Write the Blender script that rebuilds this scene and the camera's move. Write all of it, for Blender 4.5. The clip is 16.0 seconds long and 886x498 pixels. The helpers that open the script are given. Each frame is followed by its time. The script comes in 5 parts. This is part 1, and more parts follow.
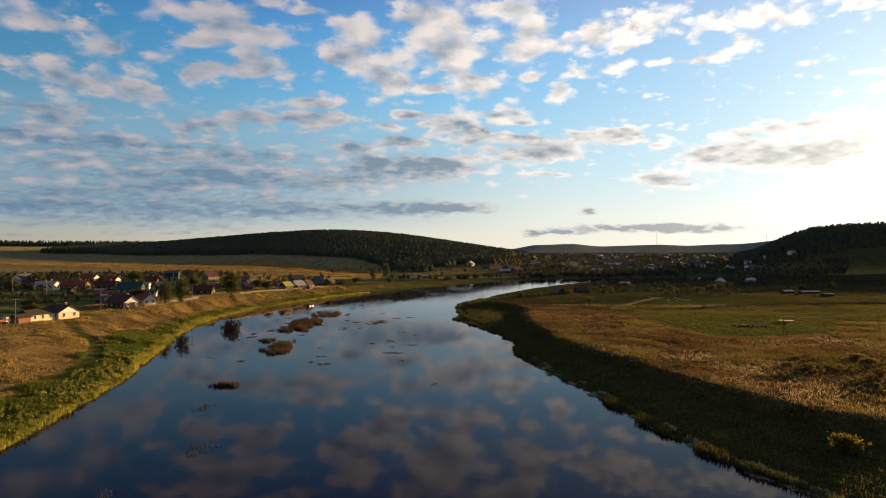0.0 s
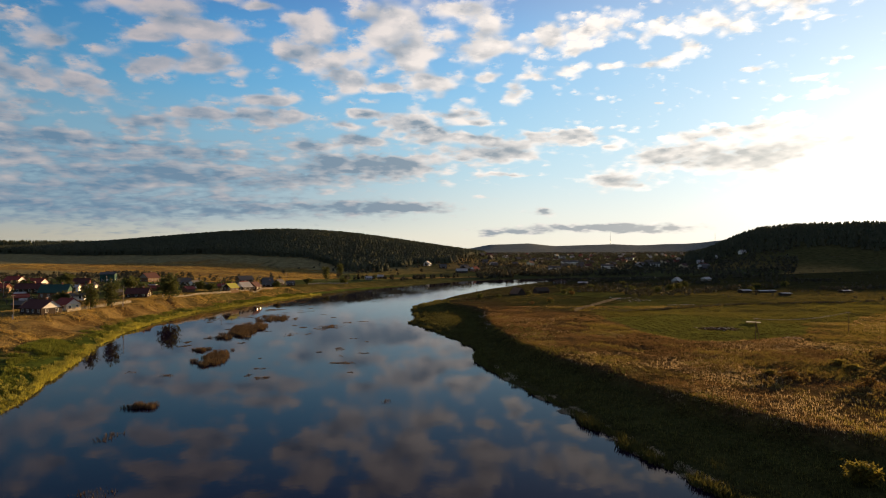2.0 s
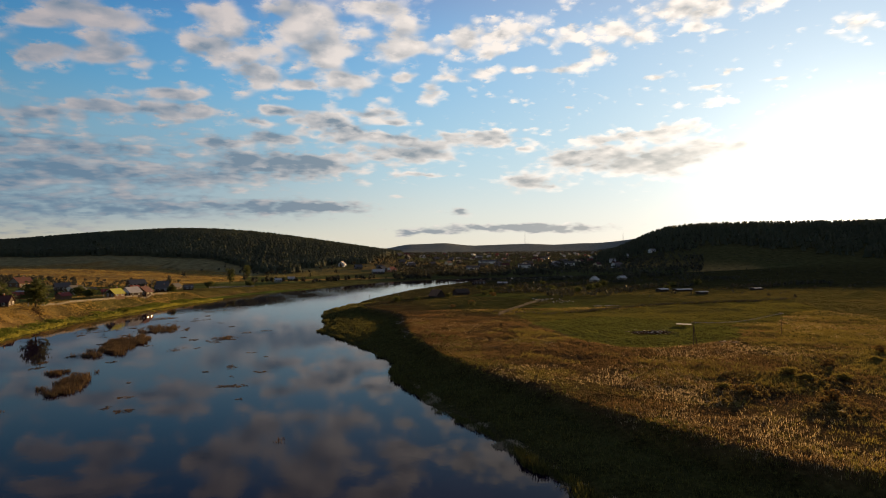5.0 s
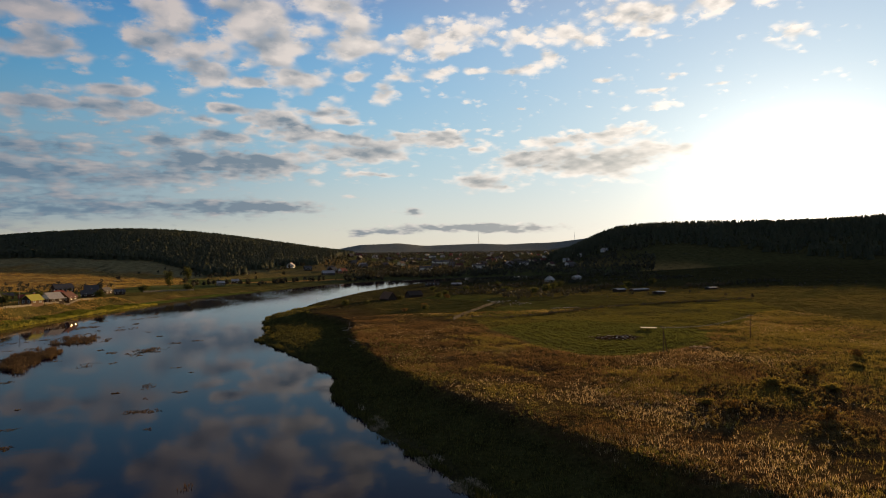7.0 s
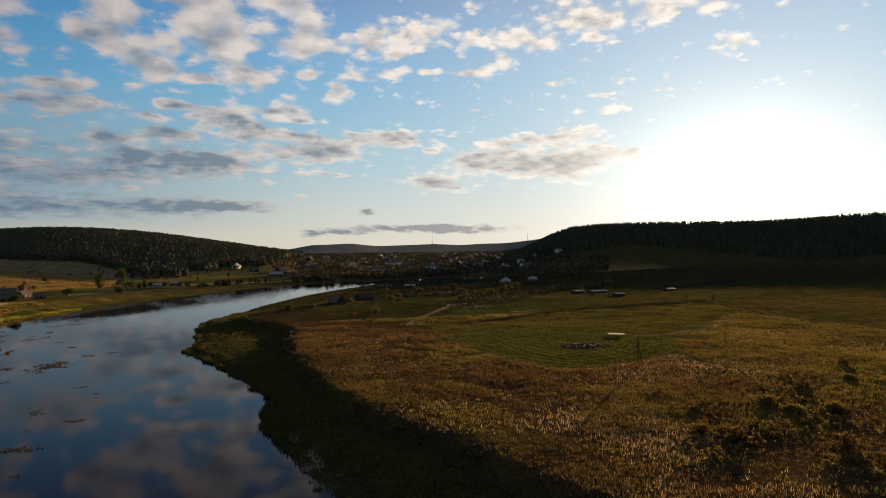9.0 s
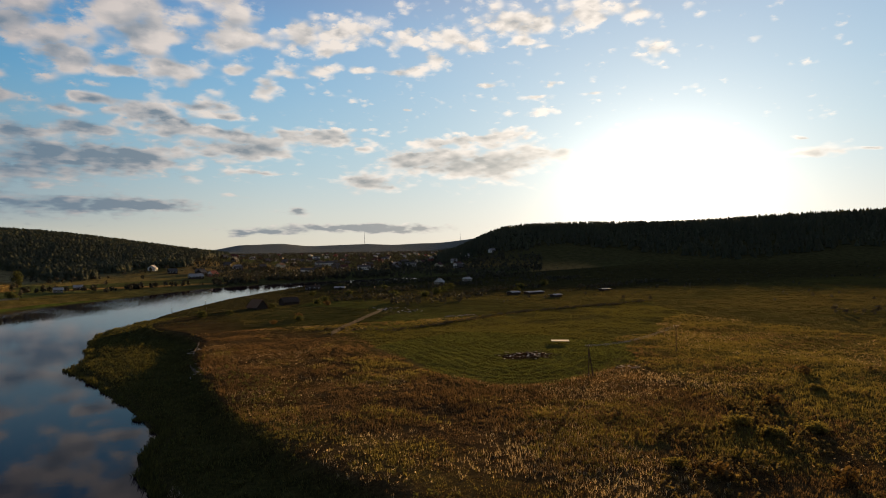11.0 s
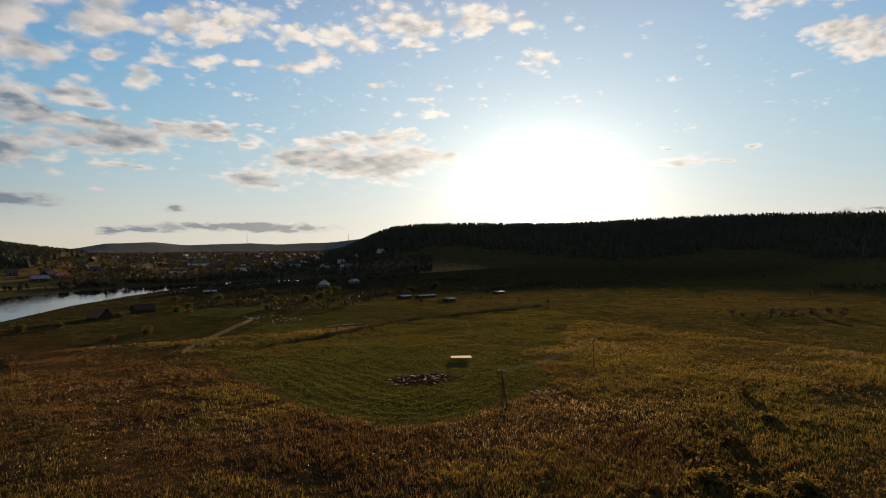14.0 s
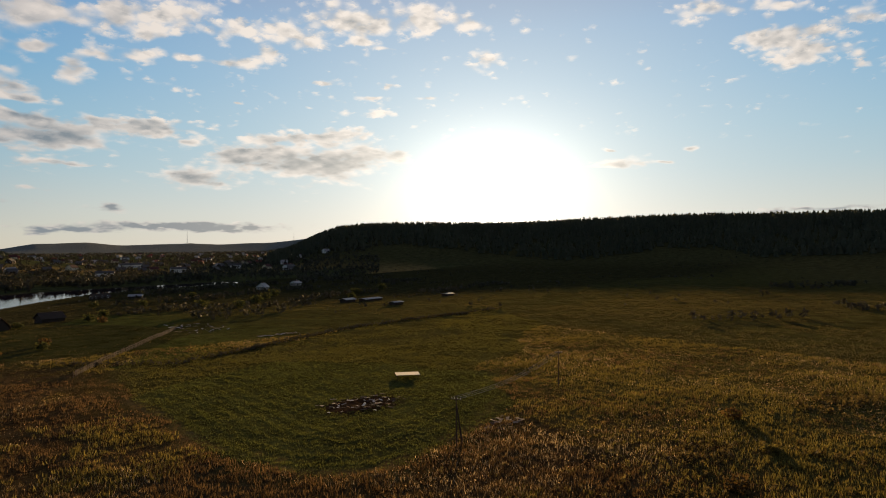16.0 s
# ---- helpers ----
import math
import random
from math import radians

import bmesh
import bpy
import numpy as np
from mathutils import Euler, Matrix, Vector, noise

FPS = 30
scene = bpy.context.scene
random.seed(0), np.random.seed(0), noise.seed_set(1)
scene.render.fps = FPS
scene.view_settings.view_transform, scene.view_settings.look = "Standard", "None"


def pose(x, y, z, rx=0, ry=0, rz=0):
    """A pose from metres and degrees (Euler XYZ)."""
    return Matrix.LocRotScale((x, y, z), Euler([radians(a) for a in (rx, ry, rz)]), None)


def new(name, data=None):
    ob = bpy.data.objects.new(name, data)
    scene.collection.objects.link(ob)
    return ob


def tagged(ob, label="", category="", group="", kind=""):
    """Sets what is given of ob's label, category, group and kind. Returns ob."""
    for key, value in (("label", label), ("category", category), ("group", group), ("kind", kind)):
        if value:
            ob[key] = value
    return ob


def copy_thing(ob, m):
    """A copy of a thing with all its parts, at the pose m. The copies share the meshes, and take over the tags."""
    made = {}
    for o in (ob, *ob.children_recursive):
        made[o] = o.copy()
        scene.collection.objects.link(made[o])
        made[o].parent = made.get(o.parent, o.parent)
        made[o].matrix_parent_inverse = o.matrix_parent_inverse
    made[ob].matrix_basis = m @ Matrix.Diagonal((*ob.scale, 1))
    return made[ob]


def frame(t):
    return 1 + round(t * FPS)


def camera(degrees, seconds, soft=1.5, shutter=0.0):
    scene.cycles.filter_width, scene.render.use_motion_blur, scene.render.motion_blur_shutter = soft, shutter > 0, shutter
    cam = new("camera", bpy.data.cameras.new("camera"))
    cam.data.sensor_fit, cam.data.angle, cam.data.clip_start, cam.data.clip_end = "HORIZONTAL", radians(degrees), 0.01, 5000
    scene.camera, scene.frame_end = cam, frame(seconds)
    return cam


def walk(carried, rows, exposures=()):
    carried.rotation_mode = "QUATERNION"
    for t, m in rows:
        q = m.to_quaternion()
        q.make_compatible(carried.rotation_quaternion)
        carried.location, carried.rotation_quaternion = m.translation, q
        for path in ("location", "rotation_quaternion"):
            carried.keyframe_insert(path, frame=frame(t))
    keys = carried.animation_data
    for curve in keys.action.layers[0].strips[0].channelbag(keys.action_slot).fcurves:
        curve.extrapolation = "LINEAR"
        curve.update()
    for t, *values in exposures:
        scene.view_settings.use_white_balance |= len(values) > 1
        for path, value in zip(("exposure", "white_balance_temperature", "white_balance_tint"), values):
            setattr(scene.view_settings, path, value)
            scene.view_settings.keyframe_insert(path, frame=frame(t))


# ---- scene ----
cam = camera(70.3, 16.0, soft=1.0)
# seconds, place, yaw, pitch, roll
PATH = [
    (0, 0.00, 0.00, 32.00, -0.000, 0.170, 0.032),
    (0.5, 0.03, 4.37, 31.96, -0.711, 0.174, 0.002),
    (1, 0.23, 8.67, 31.91, -1.690, 0.156, -0.016),
    (1.5, 0.46, 12.95, 31.90, -2.763, 0.139, -0.016),
    (2, 0.77, 17.24, 31.91, -3.951, 0.139, -0.016),
    (2.5, 1.26, 21.63, 31.89, -4.952, 0.143, -0.044),
    (3, 1.95, 26.10, 31.87, -5.855, 0.124, -0.068),
    (3.5, 2.47, 30.51, 31.90, -6.976, 0.112, -0.082),
    (4, 2.77, 34.31, 31.80, -8.582, 0.108, -0.073),
    (6.5, 7.41, 54.30, 32.06, -14.778, 0.100, -0.559),
    (7, 8.76, 59.12, 31.96, -15.714, 0.094, -0.521),
    (7.5, 10.16, 63.98, 31.85, -16.604, 0.078, -0.476),
    (8, 11.63, 68.96, 31.83, -17.551, 0.086, -0.431),
    (10.5, 20.42, 91.37, 31.83, -24.358, 0.068, -0.575),
    (11, 22.67, 96.29, 32.01, -26.011, 0.033, -0.607),
    (11.5, 25.16, 101.05, 32.07, -27.936, -0.015, -0.571),
    (12, 27.45, 105.62, 31.99, -29.948, -0.016, -0.452),
    (12.5, 29.74, 110.07, 31.95, -31.781, 0.004, -0.316),
    (13, 32.21, 114.38, 31.90, -33.525, 0.023, -0.226),
    (13.5, 34.83, 118.77, 31.88, -34.868, 0.012, -0.192),
    (14, 37.98, 122.93, 31.92, -36.123, 0.008, -0.211),
    (14.5, 40.97, 126.91, 31.96, -37.504, -0.010, -0.256),
    (15, 44.23, 131.02, 32.04, -39.083, -0.027, -0.303),
    (15.5, 47.52, 134.98, 32.08, -40.172, -0.057, -0.347),
    (16, 51.01, 138.91, 32.13, -40.837, -0.049, -0.374),
]
EXPOSURES = [(0, 1.12, 6850, 10), (4, 0.98, 6850, 10), (8, 0.72, 6900, 10), (11, 0.70, 6900, 10), (16, 0.62, 6900, 10)]
walk(cam, [(t, pose(x, y, z, 90 + pitch, 0, yaw) @ pose(0, 0, 0, 0, 0, roll)) for t, x, y, z, yaw, pitch, roll in PATH], EXPOSURES)

# ---- sun and sky ----
SUN_AZ, SUN_EL = radians(45.6), radians(5.5)
SUN_WAY = Vector((math.sin(SUN_AZ) * math.cos(SUN_EL), math.cos(SUN_AZ) * math.cos(SUN_EL), math.sin(SUN_EL)))
lamp = bpy.data.lights.new("sun", "SUN")
lamp.energy, lamp.angle, lamp.color = 5.0, radians(0.6), (1.0, 0.64, 0.29)
sun = new("sun", lamp)
sun.rotation_mode = "QUATERNION"
sun.rotation_quaternion = SUN_WAY.to_track_quat("Z", "Y")


class Nodes:
    """Short ways to add and join shader nodes."""

    def __init__(self, tree):
        self.tree = tree
        tree.nodes.clear()

    def add(self, kind, **values):
        n = self.tree.nodes.new(kind)
        for key, value in values.items():
            setattr(n, key, value)
        return n

    def plug(self, socket, value):
        if isinstance(value, bpy.types.NodeSocket):
            self.tree.links.new(value, socket)
        elif value is not None:
            socket.default_value = value

    def math(self, op, a, b=None, c=None, clamp=False):
        n = self.add("ShaderNodeMath", operation=op, use_clamp=clamp)
        for s, v in zip(n.inputs, (a, b, c)):
            self.plug(s, v)
        return n.outputs[0]

    def vec(self, op, a, b=None):
        n = self.add("ShaderNodeVectorMath", operation=op)
        self.plug(n.inputs[0], a)
        self.plug(n.inputs[1], b)
        return n.outputs["Value" if op in ("DOT_PRODUCT", "LENGTH") else "Vector"]

    def mix(self, f, a, b, kind="MIX"):
        n = self.add("ShaderNodeMix", data_type="RGBA", blend_type=kind)
        self.plug(n.inputs["Factor"], f)
        self.plug(n.inputs[6], a)
        self.plug(n.inputs[7], b)
        return n.outputs[2]

    def span(self, v, a, b, c=0.0, d=1.0, smooth=True):
        n = self.add("ShaderNodeMapRange", interpolation_type="SMOOTHSTEP" if smooth else "LINEAR")
        for s, x in zip(n.inputs, (v, a, b, c, d)):
            self.plug(s, x)
        return n.outputs[0]

    def noise(self, vector, scale, detail=4.0, rough=0.55, warp=0.0):
        n = self.add("ShaderNodeTexNoise")
        self.plug(n.inputs["Vector"], vector)
        for key, x in (("Scale", scale), ("Detail", detail), ("Roughness", rough), ("Distortion", warp)):
            n.inputs[key].default_value = x
        return n.outputs["Fac"]


world = bpy.data.worlds.new("sky")
scene.world = world
world.use_nodes = True
N = Nodes(world.node_tree)
heading = N.vec("NORMALIZE", N.add("ShaderNodeTexCoord").outputs["Generated"])
axes = N.add("ShaderNodeSeparateXYZ")
N.plug(axes.inputs[0], heading)
hx, hy, hz = axes.outputs
sky = N.add("ShaderNodeTexSky", sky_type="NISHITA", sun_disc=False, sun_elevation=SUN_EL, sun_rotation=SUN_AZ,
            air_density=1.0, dust_density=0.6, ozone_density=1.6)
azimuth = N.math("DEGREES", N.math("ARCTAN2", hx, hy))
height = N.math("DEGREES", N.math("ARCSINE", hz))
angles = N.add("ShaderNodeCombineXYZ")
N.plug(angles.inputs[0], azimuth)
N.plug(angles.inputs[1], height)
to_sun = N.math("MAXIMUM", N.vec("DOT_PRODUCT", heading, tuple(SUN_WAY)), 0.0)
# the cloud layer as a flat sheet seen from below
lift = N.math("ADD", N.math("MAXIMUM", hz, 0.0), 0.27)
sheet = N.add("ShaderNodeCombineXYZ")
N.plug(sheet.inputs[0], N.math("DIVIDE", hx, lift))
N.plug(sheet.inputs[1], N.math("DIVIDE", hy, lift))
sheet = sheet.outputs[0]
cover = None


def cloud(az, el, wide, high, weight=1.0):
    """Adds one bank of cloud at a bearing and a height above the horizon, in degrees."""
    global cover
    d = N.vec("MULTIPLY", N.vec("SUBTRACT", ragged, (az, el, 0)), (0.72 / wide, 0.72 / high, 0))
    bump = N.math("POWER", 0.3679, N.vec("DOT_PRODUCT", d, d))
    cover = N.math("MULTIPLY", bump, weight) if cover is None else N.math("MULTIPLY_ADD", bump, weight, cover)


# the outlines of the banks wander a little
drift = N.add("ShaderNodeTexNoise")
N.plug(drift.inputs["Vector"], sheet)
drift.inputs["Scale"].default_value, drift.inputs["Detail"].default_value = 9.0, 3.0
ragged = N.vec("ADD", angles.outputs[0], N.vec("MULTIPLY", N.vec("SUBTRACT", drift.outputs["Color"], (0.5, 0.5, 0.5)), (2.2, 1.0, 0.0)))
# bearing and height of each bank of cloud, half width and half height in degrees, and its weight where it is not 1
WEST_CLOUDS = [(-33.8, 10.9, 1.6, 0.34, 0.8), (-32.5, 17.4, 2.5, 0.84), (-32.3, 8.6, 3.0, 0.63, 0.7), (-31.6, 10.1, 1.9, 0.49, 0.9), (-31.2, 13.4, 2.1, 1.02), (-29.7, 11.3, 1.6, 0.32, 0.8), (-28.9, 3.7, 9.6, 1.47, 0.85),
    (-27.9, 15.9, 1.1, 0.62), (-26.1, 8.9, 3.3, 0.48, 0.6), (-25.6, 6.7, 10.9, 1.27, 0.72), (-25.6, 13.0, 1.9, 0.72), (-22.2, 17.3, 1.5, 0.5, 0.8), (-21.5, 10.6, 2.3, 0.53), (-21.5, 15.1, 1.8, 0.69),
    (-19.7, 19.8, 2.1, 0.7), (-18.1, 8.5, 3.5, 0.47, 0.7), (-17.7, 18.1, 2.9, 0.9), (-17.2, 11.4, 2.0, 0.5)]
NORTH_WEST_CLOUDS = [(-16.5, 15.8, 1.8, 1.04), (-15.3, 20.9, 1.4, 0.32), (-12.4, 20.4, 0.9, 0.22), (-11.4, 11.6, 2.8, 0.75), (-11.4, 13.1, 1.6, 0.35), (-9.4, 6.3, 8.0, 0.82, 0.66), (-9.4, 16.7, 1.3, 0.5),
    (-8.4, 3.8, 9.2, 0.71, 0.72), (-8.4, 9.2, 1.2, 0.41), (-7.9, 18.5, 2.2, 1.12), (-5.3, 7.9, 3.0, 0.62, 1.15), (-4.9, 15.3, 2.1, 1.24), (-4.8, 11.3, 0.8, 0.24), (-3.7, 9.9, 1.9, 0.61),
    (-3.0, 12.2, 1.3, 0.28), (-2.5, 13.4, 0.9, 0.24), (-1.2, 20.4, 3.0, 1.4), (-1.1, 14.6, 0.8, 0.32)]
NORTH_CLOUDS = [(0.3, 3.9, 4.0, 0.34), (0.3, 7.6, 3.2, 0.83, 1.1), (0.8, 11.6, 1.7, 0.57), (0.8, 17.6, 2.4, 1.37), (3.0, 14.8, 1.6, 0.82), (3.4, 10.5, 1.9, 0.81), (5.4, 12.3, 1.5, 0.32),
    (6.2, 21.0, 1.9, 0.47), (7.0, 11.5, 0.8, 0.24), (7.2, 10.1, 1.2, 0.37), (7.5, 4.8, 1.0, 0.12, 0.8), (7.7, 19.1, 2.1, 1.19), (8.0, 15.5, 1.0, 0.31), (8.2, 17.4, 1.7, 0.53),
    (9.0, 8.9, 2.8, 0.81, 1.15), (9.5, 1.6, 2.0, 0.21, 1.1), (10.0, 6.8, 2.4, 0.2, 0.8), (10.5, 14.0, 0.9, 0.62)]
NORTH_EAST_CLOUDS = [(11.7, 15.3, 0.8, 0.31), (12.2, 10.2, 0.9, 0.32), (12.9, 3.5, 1.0, 0.37, 1.2), (13.0, 18.4, 1.0, 1.03), (15.1, 9.8, 1.6, 0.43), (15.6, 15.8, 1.2, 0.45), (16.3, 17.4, 1.0, 0.41),
    (16.5, 10.4, 1.7, 0.41), (17.7, 18.9, 2.5, 0.86), (18.7, 9.0, 0.8, 0.2), (18.9, 1.95, 6.2, 0.3, 1.5), (18.9, 15.9, 1.1, 0.22), (19.4, 6.1, 2.3, 0.66, 1.2), (22.7, 15.7, 1.3, 0.32),
    (22.7, 18.3, 1.1, 0.63), (22.9, 12.4, 0.5, 0.11), (23.7, 8.1, 2.3, 0.71, 1.3), (25.5, 16.7, 1.2, 0.56)]
SUN_CLOUDS = [(26.6, 18.6, 1.4, 0.68), (27.6, 9.8, 3.0, 0.32), (29.1, 17.9, 1.2, 0.48), (29.5, 7.3, 3.1, 1.3, 1.25), (30.1, 14.7, 0.8, 0.19), (31.6, 19.9, 2.4, 0.8), (32.5, 10.3, 1.9, 0.36),
    (33.6, 18.0, 0.8, 0.23), (34.5, 8.4, 2.3, 0.7, 1.05), (34.6, 13.4, 0.7, 0.16), (34.6, 19.5, 1.7, 0.67), (34.9, 12.1, 0.8, 0.31), (35.9, 14.5, 0.6, 0.19), (36.1, 17.4, 1.1, 0.15),
    (39.5, 19.3, 1.1, 0.42), (39.7, 20.4, 2.3, 0.66), (39.9, 13.4, 0.8, 0.18), (43.6, 19.6, 1.1, 0.41)]
EAST_CLOUDS = [(44.4, 16.7, 1.6, 0.76), (56.0, 8.5, 0.6, 0.16), (57.0, 7.2, 1.8, 0.32, 1.1), (60.5, 7.3, 0.6, 0.12), (62.3, 8.1, 0.6, 0.15), (64.3, 19.2, 1.7, 0.75), (67.5, 16.5, 1.4, 0.62),
    (68.7, 18.6, 1.9, 0.5), (69.5, 14.3, 1.3, 0.62), (70.3, 16.3, 1.6, 0.67), (71.6, 15.0, 1.4, 0.47), (71.7, 2.9, 4.1, 0.18, 1.1), (73.7, 16.8, 1.6, 0.65), (74.7, 13.9, 1.0, 0.53)]
for bank in WEST_CLOUDS + NORTH_WEST_CLOUDS + NORTH_CLOUDS + NORTH_EAST_CLOUDS + SUN_CLOUDS + EAST_CLOUDS:
    cloud(*bank)
beyond = N.span(height, 21.5, 26.0, 0.0, 0.5)
behind = N.math("MULTIPLY", N.span(hy, 0.25, -0.1), 0.66)
# small loose puffs between the banks, fewer in the east
loose = N.math("MULTIPLY", N.span(height, 4.0, 9.0), N.span(azimuth, 52.0, 20.0, 0.12, 0.24))
cover = N.math("MINIMUM", N.math("MAXIMUM", N.math("MAXIMUM", N.math("ADD", cover, loose), beyond), behind), 1.3)


def density(offset, fine=1.0):
    at = N.vec("ADD", sheet, offset)
    puffs, wisps = N.noise(at, 10.0, 2.0, 0.5), N.noise(at, 34.0, 4.0, 0.6)
    cells = N.add("ShaderNodeTexVoronoi", feature="SMOOTH_F1")
    N.plug(cells.inputs["Vector"], N.vec("ADD", at, N.vec("MULTIPLY", (0.05, 0.05, 0.05), N.vec("MULTIPLY", (1, 1, 1), wisps))))
    cells.inputs["Scale"].default_value, cells.inputs["Smoothness"].default_value = 14.0, 0.6
    shape = N.math("ADD", N.math("MULTIPLY", N.math("SUBTRACT", puffs, 0.5), 2.1), N.math("MULTIPLY", N.math("SUBTRACT", wisps, 0.5), N.math("MULTIPLY", N.span(height, 3.0, 14.0, 0.6, 0.85, False), fine)))
    specks = N.add("ShaderNodeTexVoronoi", feature="SMOOTH_F1")
    N.plug(specks.inputs["Vector"], N.vec("ADD", at, N.vec("MULTIPLY", (0.05, 0.05, 0.05), N.vec("MULTIPLY", (1, 1, 1), wisps))))
    specks.inputs["Scale"].default_value, specks.inputs["Smoothness"].default_value = 27.0, 0.4
    shape = N.math("ADD", shape, N.math("MULTIPLY", N.math("SUBTRACT", 0.42, cells.outputs["Distance"]), N.math("MULTIPLY", N.span(height, 4.0, 11.0, 0.5, 1.5), N.span(eastern, 0.0, 1.0, 1.0, 0.55))))
    shape = N.math("ADD", shape, N.math("MULTIPLY", N.math("SUBTRACT", 0.42, specks.outputs["Distance"]), N.span(eastern, 0.0, 1.0, 0.25, 1.3)))
    streaks = N.noise(N.vec("ADD", N.vec("MULTIPLY", angles.outputs[0], (0.13, 0.95, 0.0)), N.vec("MULTIPLY", offset, (8, 8, 0))), 1.0, 4.0, 0.6, 0.3)
    shape = N.math("ADD", shape, N.math("MULTIPLY", N.math("MULTIPLY", N.math("SUBTRACT", streaks, 0.5), 2.6), low_west))
    return N.math("ADD", shape, N.math("MULTIPLY", N.math("SUBTRACT", cover, 0.64), 1.3))


eastern = N.math("MULTIPLY", N.span(azimuth, 4.0, 20.0), N.span(height, 7.0, 12.0))
low_west = N.math("MULTIPLY", N.span(azimuth, 14.0, -16.0), N.span(height, 14.0, 7.5))
thick = density((0, 0, 0))
smooth, sunward = density((0, 0, 0), 0.25), density((0.05, 0.05, 0), 0.25)
veil = N.span(N.math("ADD", thick, N.math("MULTIPLY", low_west, 0.22)), -0.42, N.span(low_west, 0.0, 1.0, 0.60, 0.85))
core = N.span(N.math("SUBTRACT", smooth, N.math("MULTIPLY", low_west, 0.25)), 0.0, 1.0)
shade = N.math("ADD", N.math("MULTIPLY", core, N.math("MULTIPLY", N.span(height, 22.0, 8.0, 0.20, 0.78, False), N.span(eastern, 0.0, 1.0, 1.0, 0.45))),
               N.math("MULTIPLY", N.math("SUBTRACT", sunward, smooth), N.math("ADD", 0.55, N.math("MULTIPLY", low_west, 0.15))))
shade = N.math("ADD", N.math("ADD", shade, 0.14), N.math("ADD", N.math("MULTIPLY", low_west, 0.5), N.span(height, 6.5, 2.5, 0.0, 0.42)), clamp=True)
lit = N.mix(N.span(to_sun, 0.38, 1.0), (0.46, 0.42, 0.44, 1), (1.0, 0.92, 0.86, 1))
lit = N.mix(N.math("MULTIPLY", low_west, 0.4), lit, (0.40, 0.40, 0.42, 1))
cloudy = N.mix(shade, lit, N.mix(N.math("POWER", to_sun, 3.5), (0.10, 0.19, 0.30, 1), (0.31, 0.315, 0.315, 1)))
# clear air: paler towards the horizon and the sun
ramp = N.add("ShaderNodeValToRGB")
ramp.color_ramp.elements.remove(ramp.color_ramp.elements[1])
for k, (at, colour) in enumerate([(0.0, (0.74, 0.71, 0.60)), (0.035, (0.62, 0.69, 0.69)), (0.075, (0.37, 0.61, 0.77)), (0.11, (0.24, 0.55, 0.80)), (0.16, (0.11, 0.44, 0.80)), (0.21, (0.055, 0.34, 0.75)), (0.25, (0.038, 0.20, 0.57)), (0.32, (0.028, 0.085, 0.32)), (1.0, (0.015, 0.06, 0.20))]):
    e = ramp.color_ramp.elements[0] if k == 0 else ramp.color_ramp.elements.new(at)
    e.position, e.color = at, (*colour, 1)
N.plug(ramp.inputs[0], N.math("DIVIDE", height, 90.0))
clear = N.mix(0.85, N.mix(1.0, sky.outputs[0], (0.10, 0.10, 0.10, 1), "MULTIPLY"), ramp.outputs[0])
clear = N.vec("MULTIPLY", clear, N.vec("MULTIPLY", (1, 1, 1), N.span(to_sun, 0.05, 0.9, 0.54, 1.0)))
clear = N.mix(N.math("MULTIPLY", N.math("MULTIPLY", low_west, N.span(height, 1.0, 3.5)), 0.55), clear, (0.17, 0.31, 0.44, 1))
clear = N.mix(N.math("MULTIPLY", N.math("POWER", to_sun, 5.0), 0.55), clear, (0.62, 0.73, 0.81, 1))
wide_of = N.vec("MULTIPLY", N.vec("SUBTRACT", angles.outputs[0], (45.6, 4.6, 0)), (0.74, 1.0, 0))
apart = N.vec("DOT_PRODUCT", wide_of, wide_of)


away = N.math("SQRT", apart)


def aureole(strength, degrees):
    return N.math("MULTIPLY", N.math("POWER", 0.3679, N.math("DIVIDE", away, degrees)), strength)


glow = N.math("ADD", N.math("ADD", aureole(1.35, 3.9), aureole(0.40, 14.0)), aureole(12.0, 1.1))
halo = N.vec("MULTIPLY", (1.0, 0.94, 0.82), N.vec("MULTIPLY", (1, 1, 1), glow))
full = N.vec("ADD", N.mix(N.math("MULTIPLY", veil, 0.93), clear, cloudy), halo)
back = N.add("ShaderNodeBackground")
N.plug(back.inputs[0], full)
back.inputs[1].default_value = 0.55
N.plug(N.add("ShaderNodeOutputWorld").inputs[0], back.outputs[0])

